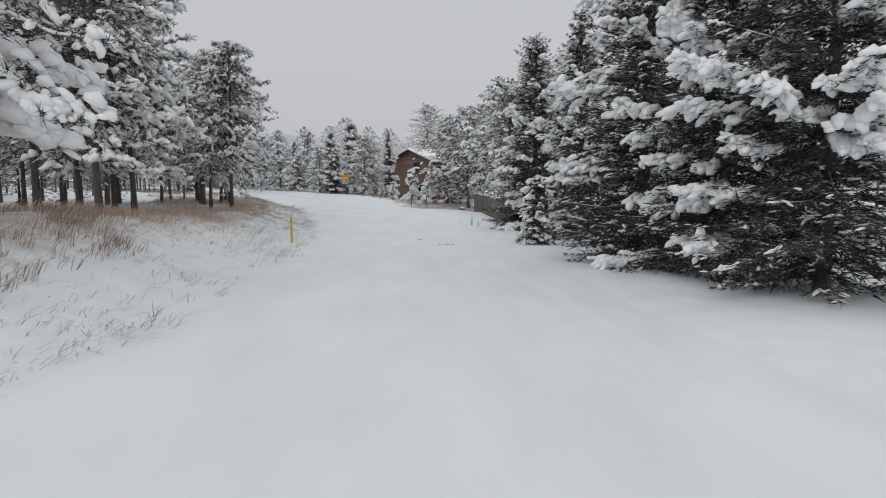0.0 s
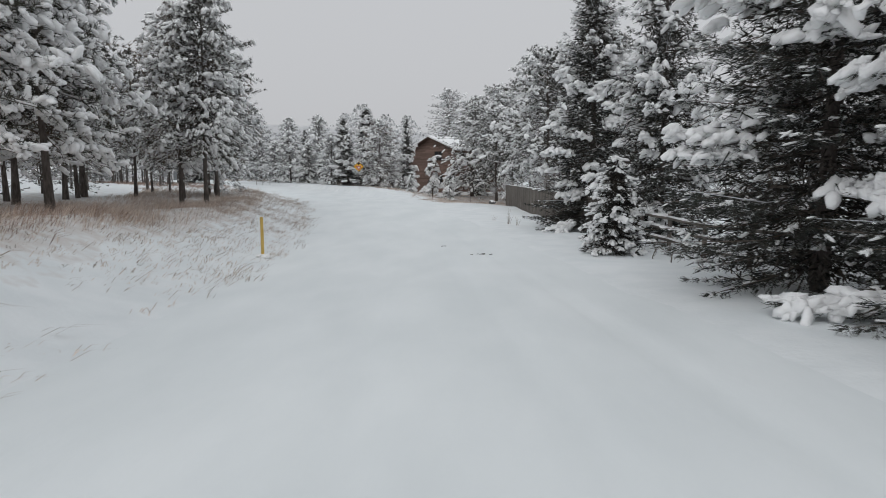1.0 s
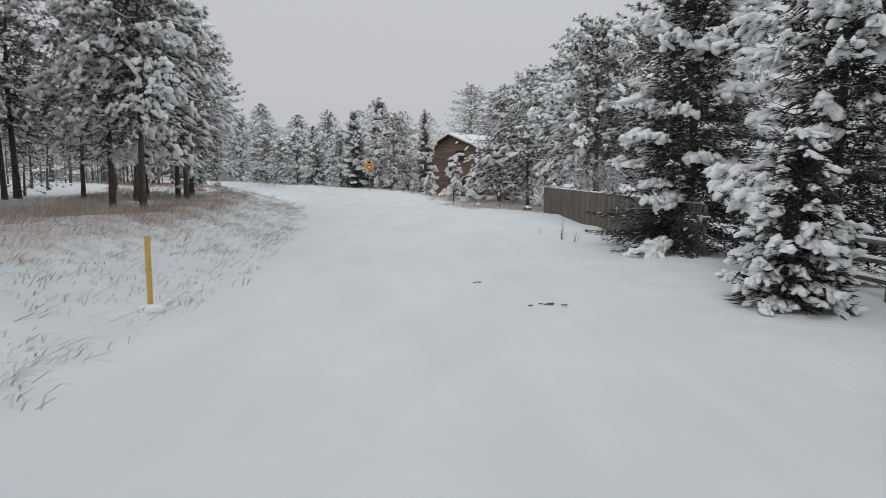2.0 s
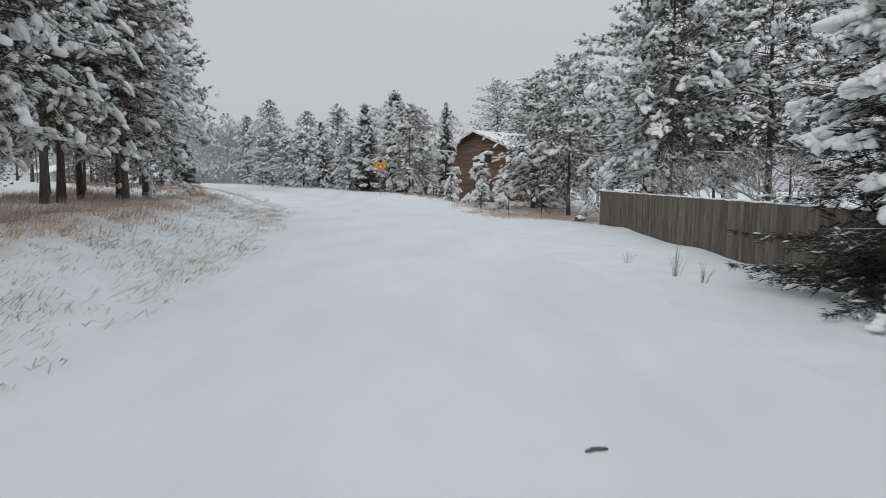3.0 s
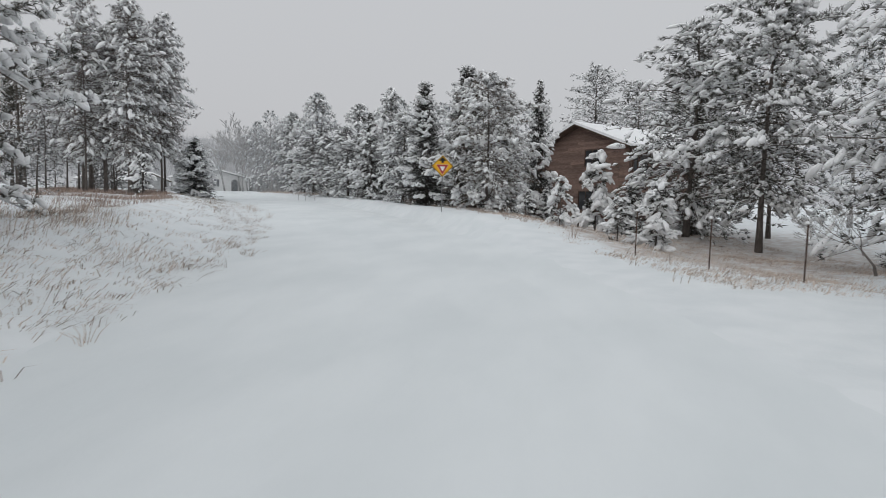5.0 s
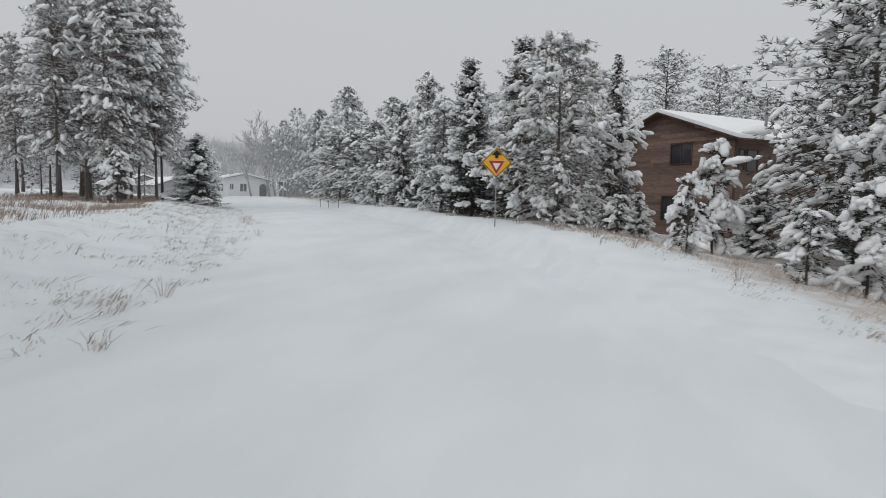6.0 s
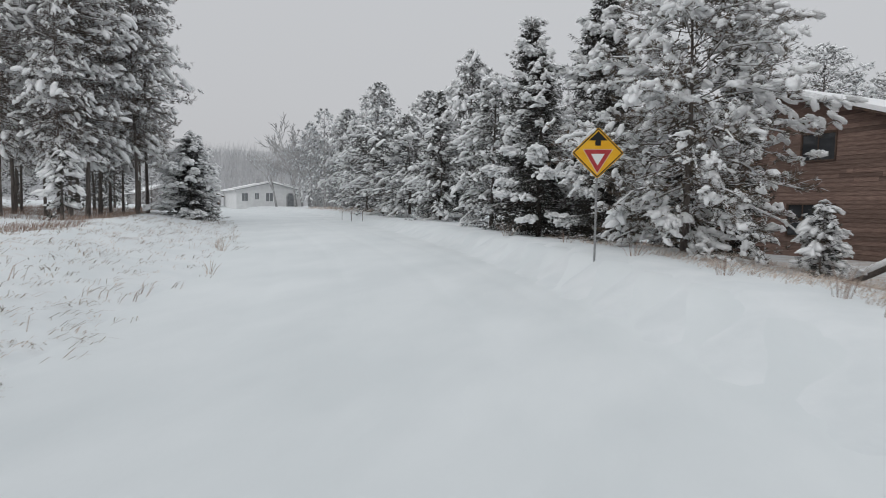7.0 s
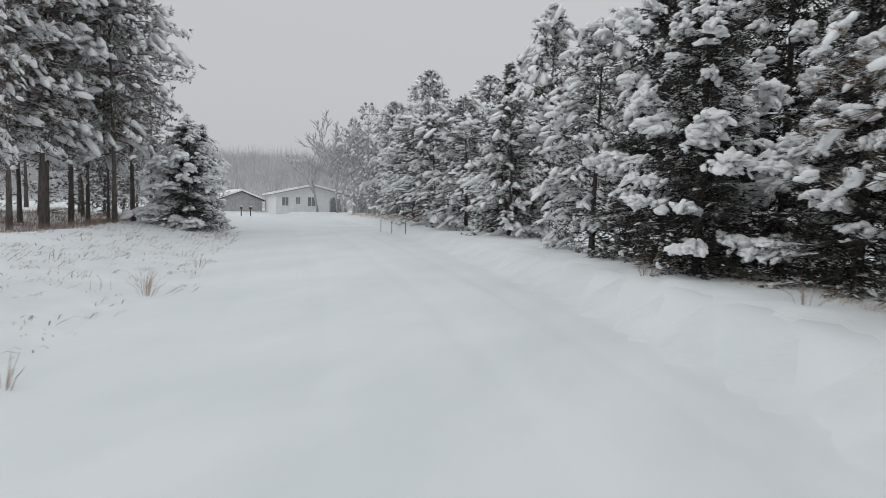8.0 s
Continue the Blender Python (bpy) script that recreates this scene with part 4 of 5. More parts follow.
def board_fence():
    """A solid fence of upright boards between posts, a snow line along its top."""
    a, b = np.array([2.9, 56.4]), np.array([5.2, 34.4])
    u = (b - a) / np.linalg.norm(b - a)
    total = float(np.linalg.norm(b - a))
    turn = math.degrees(math.atan2(u[1], u[0]))
    zz = lambda s: float(height(*(a + u * s)))
    top = lambda s: 1.24 + (0.93 - 1.24) * s / total
    fence = empty("board_fence", a[0], a[1], zz(0), turn)
    z0 = zz(0)
    rng = random.Random(3)
    s, n = 0.0, 0
    shapes = [part("board", *box(0, 0.138, -0.011, 0.011, 0, 1, 0.004), FENCE_WOOD, fence) for _ in range(1)]
    while s < total - 0.1:
        ob = shapes[0] if n == 0 else new("board", shapes[0].data)
        ob.parent = fence
        bot = zz(s) - 0.15
        tall = top(s) - bot + rng.uniform(-0.02, 0.015)
        ob.matrix_basis = pose(s, rng.uniform(-0.004, 0.004), bot - z0, 0, 0, rng.uniform(-1.2, 1.2)) @ Matrix.Diagonal((1, 1, tall, 1))
        s += 0.146
        n += 1
    for k in range(8):
        s = min(total - 0.06, k * total / 7)
        part("post", *box(s - 0.05, s + 0.05, 0.05, 0.15, zz(s) - z0 - 0.3, top(s) - z0 - 0.03, 0.01), FENCE_WOOD, fence)
    for f in (0.25, 0.8):
        v, q = tube([(0, 0.045, zz(0) + f * (top(0) - zz(0)) - z0), (total, 0.045, zz(total) + f * (top(total) - zz(total)) - z0)], [0.045, 0.045], 4)
        part("rail", v, q, FENCE_WOOD, fence)
    pts = np.linspace(0, total, 90)
    v, q = tube([(p, 0.0, top(p) - z0 + 0.012 + 0.008 * math.sin(p * 5) + 0.006 * math.sin(p * 13)) for p in pts], [0.026 + 0.008 * math.sin(p * 9) for p in pts], 6)
    part("snow_cap", v, q, SNOW, fence, "line of snow along the top", True)
    return tagged(fence, "solid weathered grey-brown board fence with snow along its top", "fence")


board_fence()


def rail_fence():
    """Posts and three round rails, snow on the rails."""
    a, b = np.array([6.0, 30.2]), np.array([6.9, 21.0])
    fence = empty("rail_fence", a[0], a[1], float(height(*a)), 0)
    z0 = float(height(*a))
    u = (b - a) / 4
    for i in range(5):
        p = a + u * i
        z = float(height(*p)) - z0
        part("post", *tube([(p[0] - a[0], p[1] - a[1], z - 0.3), (p[0] - a[0], p[1] - a[1], z + 1.18)], [0.075, 0.07], 8), FENCE_WOOD, fence)
        if i < 4:
            for hgt in (0.35, 0.7, 1.05):
                q = a + u * (i + 1)
                z2 = float(height(*q)) - z0
                e = [(p[0] - a[0] - 0.07, p[1] - a[1], z + hgt), (p[0] - a[0] + u[0] / 2 - 0.07, p[1] - a[1] + u[1] / 2, (z + z2) / 2 + hgt - 0.015), (q[0] - a[0] - 0.07, q[1] - a[1], z2 + hgt)]
                rail = part("rail", *tube(e, [0.05, 0.055, 0.05], 7), FENCE_WOOD, fence, soft=True)
                part("snow_cap", *tube([(x, y, zz + 0.055) for x, y, zz in e], [0.035, 0.05, 0.038], 6), SNOW, rail, "snow on the rail", True)
    return tagged(fence, "three-rail wooden fence with snow on the rails", "fence")


rail_fence()


def steel_post(x, y):
    z = float(height(x, y))
    post = empty("fence_post", x, y, z)
    part("stake", *join(box(-0.018, 0.018, -0.004, 0.004, -0.3, 1.32), box(-0.004, 0.004, 0.004, 0.03, -0.3, 1.32)), TRIM, post)
    part("snow_cap", *lumps(np.random.default_rng(1), [(0, 0.01, 1.32)], [(1, 0, 0)], [(0.05, 0.045, 0.05)], 2), SNOW, post, "cap of snow", True)
    return tagged(post, "thin dark steel fence post capped with snow", "post", "wire fence posts")


steel = steel_post(-3.2, 61.6)
for x, y in ((-1.6, 59.4), (0.1, 57.9)):
    copy_thing(steel, pose(x, y, float(height(x, y)), 0, 0, 20))
for x, y in ((-30.9, 96.9), (-29.6, 95.8), (-28.2, 94.7)):
    copy_thing(steel, pose(x, y, float(height(x, y)), 0, 0, 50) @ Matrix.Diagonal((1, 1, 0.5, 1)))

# ---- road furniture ----


def marker_post(x, y):
    z = float(height(x, y))
    post = empty("marker_post", x, y, z, 8)
    v = [(sx * 0.048, sy, zz) for zz in (-0.2, 1.18, 1.24) for sx, sy in ((-1, 0.012), (-0.5, -0.006), (0.5, -0.006), (1, 0.012), (0.5, 0.0), (-0.5, 0.0))]
    f = [(6 * k + i, 6 * k + (i + 1) % 6, 6 * k + 6 + (i + 1) % 6, 6 * k + 6 + i) for k in range(2) for i in range(6)] + [tuple(range(12, 18))]
    part("blade", v, f, POST_YELLOW, post)
    part("cap", *box(-0.05, 0.05, -0.010, 0.016, 1.238, 1.25), POST_YELLOW, post)
    part("snow_foot", *lumps(np.random.default_rng(2), [(0, 0, 0)], [(1, 0, 0)], [(0.25, 0.2, 0.1)], 2), SNOW, post, "snow heaped at the foot", True)
    return tagged(post, "slim yellow marker post in the snow at the road's edge", "marker post")


marker_post(-6.6, 26.35)


def plate(half, y, corner, mat, name, parent, label="", thick=0.003, centre=(0, 0)):
    """A square plate on its corner with rounded corners, upright in the xz plane."""
    pts = []
    for k in range(4):
        w = radians(90 * k)
        c = np.array([math.cos(w), math.sin(w)]) * (half - corner * 1.414)
        for j in range(5):
            b = w + radians(-45 + 22.5 * j)
            pts.append(c + corner * np.array([math.cos(b), math.sin(b)]))
    n = len(pts)
    v = [(centre[0] + p[0], y, centre[1] + p[1]) for p in pts] + [(centre[0] + p[0], y + thick, centre[1] + p[1]) for p in pts]
    f = [tuple(range(n)), tuple(range(2 * n - 1, n - 1, -1))] + [(i, i + n, (i + 1) % n + n, (i + 1) % n) for i in range(n)]
    return part(name, v, f, mat, parent, label)


def prism(pts, y, thick, mat, name, parent, label=""):
    n = len(pts)
    v = [(p[0], y, p[1]) for p in pts] + [(p[0], y + thick, p[1]) for p in pts]
    f = [tuple(range(n)), tuple(range(2 * n - 1, n - 1, -1))] + [(i, i + n, (i + 1) % n + n, (i + 1) % n) for i in range(n)]
    return part(name, v, f, mat, parent, label)


def warning_sign(x, y, zc, turn):
    z = float(height(x, y))
    c = zc - z
    sign = empty("warning_sign", x, y, z, turn)
    part("pole", *join(box(-0.022, 0.022, 0.006, 0.046, -0.4, c + 0.5, 0.004)), METAL, sign, "grey steel pole")
    face = plate(0.555, 0.0, 0.05, YELLOW, "plate", sign, "yellow diamond plate", centre=(0, c))
    plate(0.555, 0.0032, 0.05, METAL, "backing", sign, centre=(0, c))
    k = 0.53
    e = 0.497
    rim = [(k, 0), (0, k), (-k, 0), (0, -k)]
    inner = [(e, 0), (0, e), (-e, 0), (0, -e)]
    for i in range(4):
        j = (i + 1) % 4
        prism([(rim[i][0], rim[i][1] + c), (rim[j][0], rim[j][1] + c), (inner[j][0], inner[j][1] + c), (inner[i][0], inner[i][1] + c)], -0.003, 0.0028, SIGN_BLACK, "border", face)
    prism([(-0.325, c + 0.085), (0.325, c + 0.085), (0.0, c - 0.455)], -0.003, 0.0028, SIGN_PALE, "triangle_edge", face, "pale edge of the triangle")
    prism([(-0.30, c + 0.07), (0.30, c + 0.07), (0.0, c - 0.425)], -0.006, 0.0028, SIGN_RED, "triangle", face, "red give-way triangle")
    prism([(-0.145, c - 0.02), (0.145, c - 0.02), (0.0, c - 0.27)], -0.009, 0.0028, SIGN_WHITE, "triangle_centre", face, "white centre of the triangle")
    prism([(-0.06, c + 0.155), (0.06, c + 0.155), (0.06, c + 0.265), (0.20, c + 0.265), (0.0, c + 0.462), (-0.20, c + 0.265), (-0.06, c + 0.265)], -0.003, 0.0028, SIGN_BLACK, "arrow", face, "black arrow pointing up")
    rng = np.random.default_rng(4)
    part("snow_patch", *lumps(rng, [(-0.20, 0.0, c + 0.385), (-0.12, 0, c + 0.45), (-0.30, 0, c + 0.29)], [(0.7, 0, 0.7)] * 3, [(0.10, 0.03, 0.05), (0.09, 0.03, 0.05), (0.07, 0.025, 0.03)], 2), SNOW, sign, "snow caught on the upper edge", True)
    return tagged(sign, "yellow diamond yield-ahead warning sign on a steel pole", "road sign")


warning_sign(-11.7, 73.5, 3.02, 14)


def mailbox(x, y, turn):
    z = float(height(x, y))
    mb = empty("mailbox", x, y, z, turn)
    part("post", *box(-0.05, 0.05, -0.05, 0.05, -0.3, 0.7, 0.006), FENCE_WOOD, mb)
    pts = [(-0.10, 0.7), (0.10, 0.7)] + [(0.10 * math.cos(radians(a)), 0.82 + 0.10 * math.sin(radians(a))) for a in range(0, 181, 20)]
    prism(pts, -0.24, 0.48, SIGN_BLACK, "box", mb, "dark metal letter box")
    prism([(p[0] * 0.96, p[1]) for p in pts], -0.247, 0.006, TRIM, "door", mb)
    part("snow_cap", *lumps(np.random.default_rng(6), [(0, 0, 0.93)], [(0, 1, 0)], [(0.26, 0.11, 0.07)], 2), SNOW, mb, "snow on top", True)
    return tagged(mb, "dark roadside mailbox on a wooden post topped with snow", "mailbox", "mailboxes")


mb = mailbox(-55.2, 112.4, 45)
copy_thing(mb, pose(-56.6, 115.2, float(height(-56.6, 115.2)), 0, 0, 55))

# stones by the fence's end and lumps on the road
rk = empty("boulder", 1.8, 55.2, float(height(1.8, 55.2)))
part("stone", *lumps(np.random.default_rng(7), [(0, 0, 0.12)], [(1, 0.2, 0)], [(0.27, 0.22, 0.17)], 3, 0.2), STONE, rk, soft=True)
part("snow_cap", *lumps(np.random.default_rng(8), [(0, 0, 0.19)], [(1, 0.2, 0)], [(0.26, 0.21, 0.13)], 3, 0.2), SNOW, rk, "cushion of snow", True)
tagged(rk, "dark boulder capped with snow at the fence's end", "boulder")
rngc = np.random.default_rng(9)
for x, y, s in ((-1.18, 30.1, 0.10), (-0.18, 27.6, 0.07), (0.17, 27.7, 0.13), (0.45, 27.7, 0.08), (0.02, 27.75, 0.06)):
    clod = part("clod", *lumps(rngc, [(0, 0, 0.01)], [(1, 0.3, 0)], [(s * 0.8, s * 0.5, s * 0.2)], 2, 0.35), STONE, soft=True, at=pose(x, y, float(height(x, y)), 0, 0, 40 * s))
    tagged(clod, "dark clod lying on the snowy road", "clod", "clods on the road")



def fallen_log(x0, y0, x1, y1):
    """A broken trunk leaning in the yard, one end propped on its own limb stub."""
    z0, z1 = float(height(x0, y0)), float(height(x1, y1))
    log = empty("fallen_log", x0, y0, z0)
    e = [(0, 0, -0.02), ((x1 - x0) * 0.5, (y1 - y0) * 0.5, (z1 - z0) * 0.5 + 0.42), (x1 - x0, y1 - y0, z1 - z0 + 0.88)]
    part("trunk", *tube(e, [0.10, 0.10, 0.09], 9), BARK, log, soft=True)
    part("stub", *tube([e[2], (e[2][0] + 0.05, e[2][1], e[2][2] - 0.98)], [0.06, 0.05], 6), BARK, log)
    part("snow_cap", *tube([(a, b, c + 0.10) for a, b, c in e], [0.11, 0.13, 0.11], 9), SNOW, log, "snow along the top", True)
    return tagged(log, "broken tree trunk propped aslant under snow before the house", "log")


fallen_log(-5.5, 79.3, -4.83, 77.3)

# ---- the brown house ----


def window(parent, x0, x1, z0, z1, y, frame_mat, bars=1):
    w = part("window", *join(box(x0 - 0.07, x1 + 0.07, y - 0.05, y + 0.03, z1, z1 + 0.07, 0.006), box(x0 - 0.07, x1 + 0.07, y - 0.07, y + 0.03, z0 - 0.07, z0, 0.006), box(x0 - 0.07, x0, y - 0.05, y + 0.03, z0 + 0.001, z1 - 0.001, 0.006), box(x1, x1 + 0.07, y - 0.05, y + 0.03, z0 + 0.001, z1 - 0.001, 0.006)), frame_mat, parent)
    step = (x1 - x0) / (bars + 1)
    for i in range(bars + 1):
        a, b = x0 + step * i, x0 + step * (i + 1)
        part("pane", *box(a + 0.02, b - 0.02, y + 0.0, y + 0.008, z0 + 0.003, z1 - 0.003), GLASS, w)
        if i:
            part("mullion", *box(a - 0.02, a + 0.02, y - 0.03, y + 0.02, z0 + 0.002, z1 - 0.002), frame_mat, w)
    return w


def siding_wall(parent, x0, x1, y, tops, holes, mat, z0, pitch=0.19):
    """Lapped boards in courses, each cut at the roof line and round the windows."""
    z = z0
    top = max(t for _, t in tops)
    rng = random.Random(2)
    xs, zs = [t[0] for t in tops], [t[1] for t in tops]
    while z < top:
        span = [q / 60 * (x1 - x0) + x0 for q in range(61)]
        inside = [q for q in span if np.interp(q, xs, zs) > z + pitch * 0.6]
        if len(inside) > 1:
            cuts = [(inside[0], inside[-1])]
            for hx0, hx1, hz0, hz1 in holes:
                if z + pitch > hz0 - 0.03 and z < hz1 + 0.03:
                    cuts = [c for a, b in cuts for c in ((a, min(b, hx0 - 0.04)), (max(a, hx1 + 0.04), b)) if c[1] - c[0] > 0.05]
            for a, b in cuts:
                seam = [a] + sorted(s for s in (a + (b - a) * rng.random() for _ in range(int((b - a) / 4))) if a + 0.4 < s < b - 0.4) + [b]
                for s0, s1 in zip(seam[:-1], seam[1:]):
                    v = [(s0 + 0.003, y, z), (s1 - 0.003, y, z), (s1 - 0.003, y - 0.03, z), (s0 + 0.003, y - 0.03, z), (s0 + 0.003, y, z + pitch), (s1 - 0.003, y, z + pitch), (s1 - 0.003, y - 0.008, z + pitch), (s0 + 0.003, y - 0.008, z + pitch)]
                    part("board", v, [(0, 1, 2, 3), (7, 6, 5, 4), (3, 2, 6, 7), (0, 4, 5, 1), (0, 3, 7, 4), (1, 5, 6, 2)], mat, parent)
        z += pitch


def slab(p, q, y0, y1, thick):
    """A roof slope from p to q in the xz plane."""
    (ax, az), (bx, bz) = p, q
    v = [(ax, y0, az), (bx, y0, bz), (bx, y0, bz + thick), (ax, y0, az + thick), (ax, y1, az), (bx, y1, bz), (bx, y1, bz + thick), (ax, y1, az + thick)]
    return v, [(0, 1, 2, 3), (7, 6, 5, 4), (0, 4, 5, 1), (1, 5, 6, 2), (2, 6, 7, 3), (3, 7, 4, 0)]


def brown_house():
    """Two storeys; local x runs along the gable wall from the ridge, y away from the road, z from the yard."""
    x, y, z0 = -4.8, 92.3, -0.75
    h = empty("house", x, y, z0, -48)
    ridge_z, eave_z, half, depth = 8.0, 6.2, 5.2, 9.0
    core = part("wall", [(-half, 0.02, -0.5), (half, 0.02, -0.5), (half, 0.02, eave_z), (0, 0.02, ridge_z), (-half, 0.02, eave_z), (-half, depth, -0.5), (half, depth, -0.5), (half, depth, eave_z), (0, depth, ridge_z), (-half, depth, eave_z)], [(0, 1, 2, 3, 4), (9, 8, 7, 6, 5), (1, 6, 7, 2), (5, 0, 4, 9), (0, 5, 6, 1), (4, 3, 8, 9), (3, 2, 7, 8)], SIDING, h, "brown wooden siding")
    holes = [(0.65, 2.2, 4.9, 6.05), (0.1, 2.3, 1.5, 2.9)]
    siding_wall(core, -half, half, 0.015, [(-half, eave_z), (0, ridge_z), (half, eave_z)], holes, SIDING, -0.3)
    window(h, *holes[0], -0.005, TRIM, 1)
    window(h, *holes[1], -0.005, TRIM, 2)
    for y0, y1 in ((0.35, 0.75), (1.0, 1.8), (5.0, 6.2)):
        side = part("window", *join(box(half + 0.004, half + 0.06, y0 - 0.07, y1 + 0.07, 5.5, 5.57), box(half + 0.004, half + 0.08, y0 - 0.07, y1 + 0.07, 4.33, 4.4), box(half + 0.004, half + 0.06, y0 - 0.07, y0, 4.401, 5.499), box(half + 0.004, half + 0.06, y1, y1 + 0.07, 4.401, 5.499)), TRIM, h)
        part("pane", *box(half + 0.006, half + 0.016, y0 + 0.002, y1 - 0.002, 4.402, 5.498), GLASS, side)
    over = 0.7
    drop = (ridge_z - eave_z) / half
    roof = part("roof", *join(slab((0, ridge_z), (half + over, eave_z - drop * over), -over, depth + over, 0.10), slab((-half - over, eave_z - drop * over), (0, ridge_z), -over, depth + over, 0.10)), TRIM, h, "dark roof edge")
    part("snow_cover", *join(slab((0, ridge_z + 0.104), (half + over + 0.03, eave_z - drop * over + 0.104), -over - 0.03, depth + over, 0.2), slab((-half - over - 0.03, eave_z - drop * over + 0.104), (0, ridge_z + 0.104), -over - 0.03, depth + over, 0.2)), SNOW, roof, "thick even snow on the roof")
    part("chimney", *tube([(4.0, 4.0, 6.3), (4.0, 4.0, 7.75), (4.0, 4.0, 7.751), (4.0, 4.0, 7.85)], [0.09, 0.09, 0.16, 0.16], 10), METAL, roof, "metal stove pipe")
    part("corner_trim", *box(half - 0.01, half + 0.06, -0.05, 0.08, -0.3, eave_z - 0.02), TRIM, h)
    return tagged(h, "two-storey brown wooden house with a snow-covered gable roof", "house")


brown_house()


def gable_shell(half, eave, top, depth, floor=-0.5):
    """Closed walls with a gable at each end."""
    v = [(a, b, c) for b in (0, depth) for a, c in ((-half, floor), (half, floor), (half, eave), (0, top), (-half, eave))]
    return v, [(0, 1, 2, 3, 4), (9, 8, 7, 6, 5), (1, 6, 7, 2), (5, 0, 4, 9), (0, 5, 6, 1), (4, 3, 8, 9), (3, 2, 7, 8)]


def gable_roof(half, eave, top, depth, over, rise, thick):
    """Two slopes that meet at the ridge, lifted by rise above the walls."""
    drop = (top - eave) / half
    return join(slab((0, top + rise), (half + over, eave - drop * over + rise), -over, depth + over, thick), slab((-half - over, eave - drop * over + rise), (0, top + rise), -over, depth + over, thick))


def white_house():
    """A low white house, its gable wall to the road, with square windows and one arched door."""
    h = empty("house", -64.7, 136.3, float(height(-64.7, 136.3)) - 0.2, 47)
    half, eave, top, depth = 4.9, 2.45, 3.6, 13.0
    part("wall", *gable_shell(half, eave, top, depth), WHITE_WALL, h, "white wall")
    roof = part("roof", *gable_roof(half, eave, top, depth, 0.4, 0.004, 0.12), GREY_WALL, h)
    part("snow_cover", *gable_roof(half, eave, top, depth, 0.44, 0.128, 0.24), SNOW, roof, "snow on the roof")
    for x, w, lo, hi in ((-3.7, 0.42, 0.95, 2.05), (-2.0, 0.28, 1.2, 2.1), (-0.2, 0.5, 0.95, 2.15)):
        win = part("window", *join(box(x - w - 0.09, x + w + 0.09, -0.06, -0.004, hi, hi + 0.09), box(x - w - 0.09, x + w + 0.09, -0.08, -0.004, lo - 0.09, lo), box(x - w - 0.09, x - w, -0.06, -0.004, lo + 0.001, hi - 0.001), box(x + w, x + w + 0.09, -0.06, -0.004, lo + 0.001, hi - 0.001), box(x - 0.03, x + 0.03, -0.05, -0.02, lo + 0.002, hi - 0.002)), WHITE_WALL, h)
        part("pane", *box(x - w + 0.002, x + w - 0.002, -0.016, -0.006, lo + 0.002, hi - 0.002), HAZE_PANE, win)
    arch = lambda w, lo, top: [(2.9 - w, lo), (2.9 + w, lo)] + [(2.9 + w * math.cos(radians(a)), top - 0.35 + 0.5 * math.sin(radians(a))) for a in range(0, 181, 20)]
    door = prism(arch(0.62, -0.1, 2.1), -0.05, 0.046, GREY_WALL, "door", h, "arched grey entrance")
    prism(arch(0.46, 0.0, 1.98), -0.058, 0.006, HAZE_PANE, "pane", door)
    part("chimney", *box(-1.2, -0.5, 5.0, 5.7, top - 0.6, top + 0.75, 0.03), GREY_WALL, roof)
    return tagged(h, "low white house with a gable front and snow on its roof", "house")


white_house()


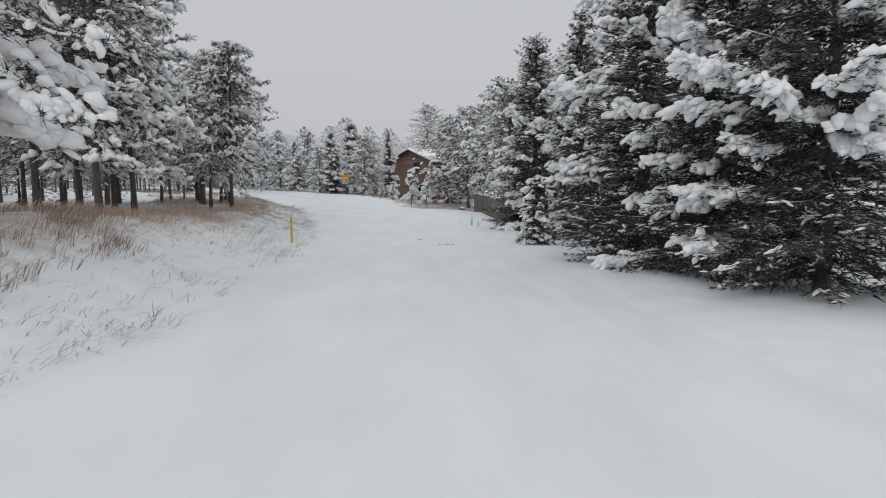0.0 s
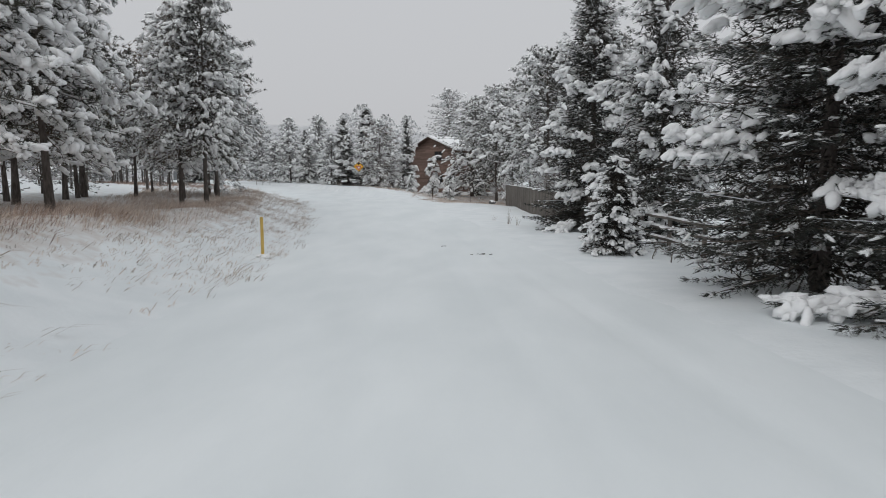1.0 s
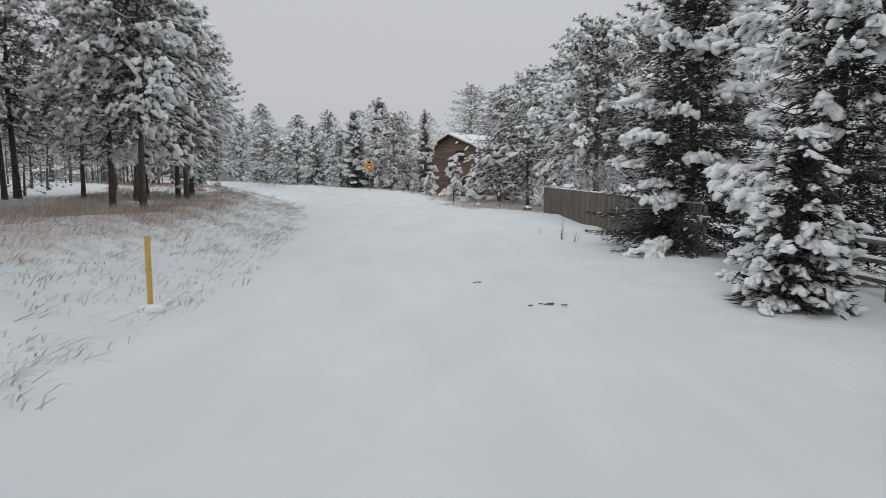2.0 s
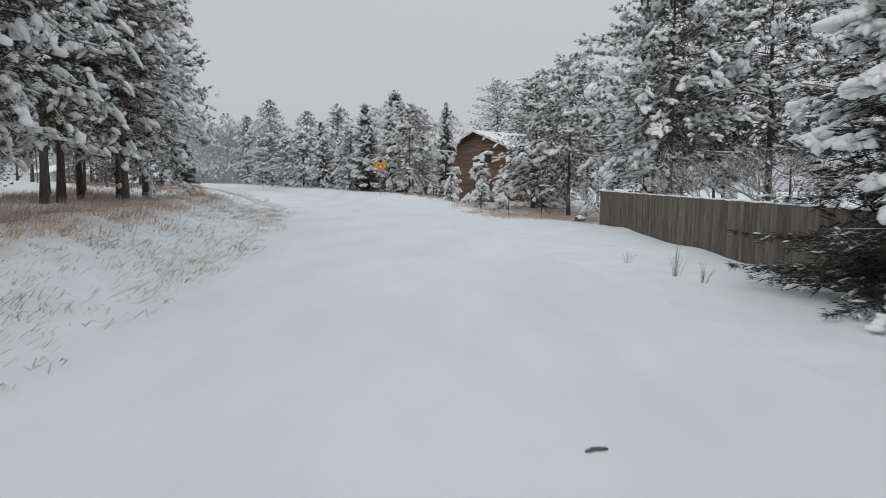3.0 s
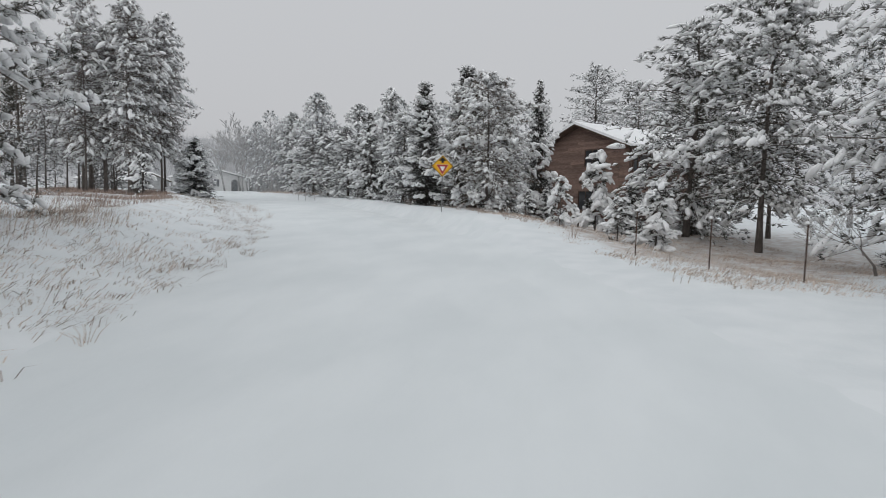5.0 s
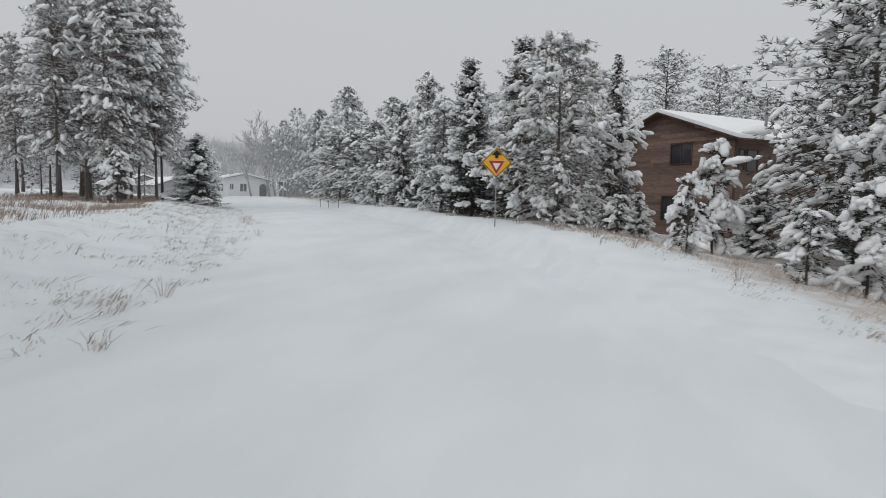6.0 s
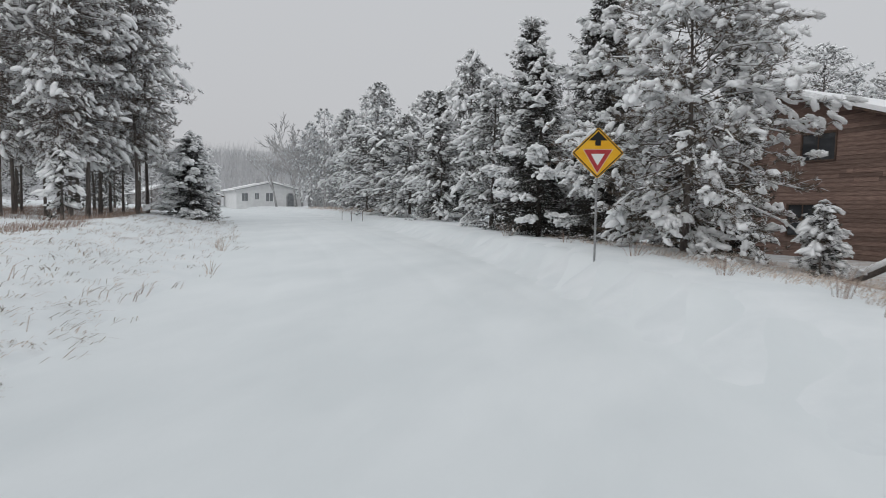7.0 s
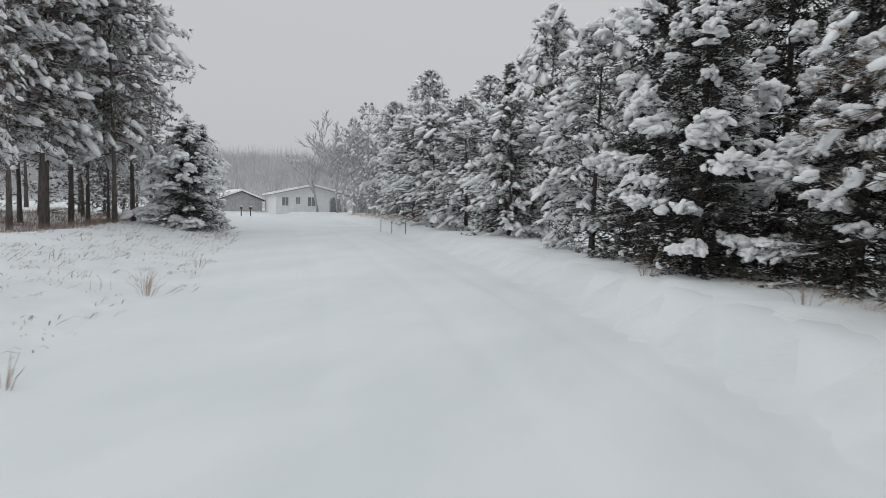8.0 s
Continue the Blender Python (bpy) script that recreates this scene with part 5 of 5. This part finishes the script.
def outbuilding(x, y, turn, half, eave, top, depth, wall_mat, label):
    h = empty("barn", x, y, float(height(x, y)) - 0.2, turn)
    part("wall", *gable_shell(half, eave, top, depth), wall_mat, h, "weathered board wall")
    roof = part("roof", *gable_roof(half, eave, top, depth, 0.35, 0.004, 0.1), TRIM, h)
    part("snow_cover", *gable_roof(half, eave, top, depth, 0.38, 0.108, 0.26), SNOW, roof, "snow on the roof")
    part("door", *box(-half * 0.4, half * 0.4, -0.05, -0.005, -0.3, min(2.1, eave - 0.2), 0.01), GREY_WALL, h)
    return tagged(h, label, "barn", "outbuildings")


outbuilding(-78.5, 137.5, 62, 3.2, 2.1, 3.3, 9.0, GREY_WALL, "low grey outbuilding with a snowy gable roof")
# this shed's wall shares the bark grey that was paled for haze
outbuilding(-86.5, 139.0, 58, 4.2, 2.3, 3.7, 10.0, HAZE_GREY, "low weathered shed under a broad snowy roof")
outbuilding(-55.0, 139.5, 36, 4.0, 2.6, 3.8, 8.0, GREY_WALL, "pale annexe with a snowy roof behind the house")


def cabin():
    h = empty("shed", 15.9, 38.6, float(height(15.9, 38.6)), -40)
    h.matrix_basis = h.matrix_basis @ Matrix.Diagonal((0.62, 0.62, 0.56, 1))
    wall = part("wall", [(-2.4, 0.02, -0.3), (2.4, 0.02, -0.3), (2.4, 0.02, 2.3), (0, 0.02, 3.5), (-2.4, 0.02, 2.3), (-2.4, 4, -0.3), (2.4, 4, -0.3), (2.4, 4, 2.3), (0, 4, 3.5), (-2.4, 4, 2.3)], [(0, 1, 2, 3, 4), (9, 8, 7, 6, 5), (1, 6, 7, 2), (5, 0, 4, 9), (0, 5, 6, 1), (4, 3, 8, 9), (3, 2, 7, 8)], SHED_WOOD, h, "orange-brown boards")
    siding_wall(wall, -2.4, 2.4, 0.015, [(-2.4, 2.3), (0, 3.5), (2.4, 2.3)], [], SHED_WOOD, -0.1, 0.2)
    roof = part("roof", *join(slab((0, 3.5), (2.8, 2.1), -0.3, 4.3, 0.08), slab((-2.8, 2.1), (0, 3.5), -0.3, 4.3, 0.08)), TRIM, h)
    part("snow_cover", *join(slab((0, 3.585), (2.83, 2.185), -0.33, 4.3, 0.2), slab((-2.83, 2.185), (0, 3.585), -0.33, 4.3, 0.2)), SNOW, roof, "snow on the roof")
    return tagged(h, "small orange-brown board shed with a snowy roof", "shed")


cabin()
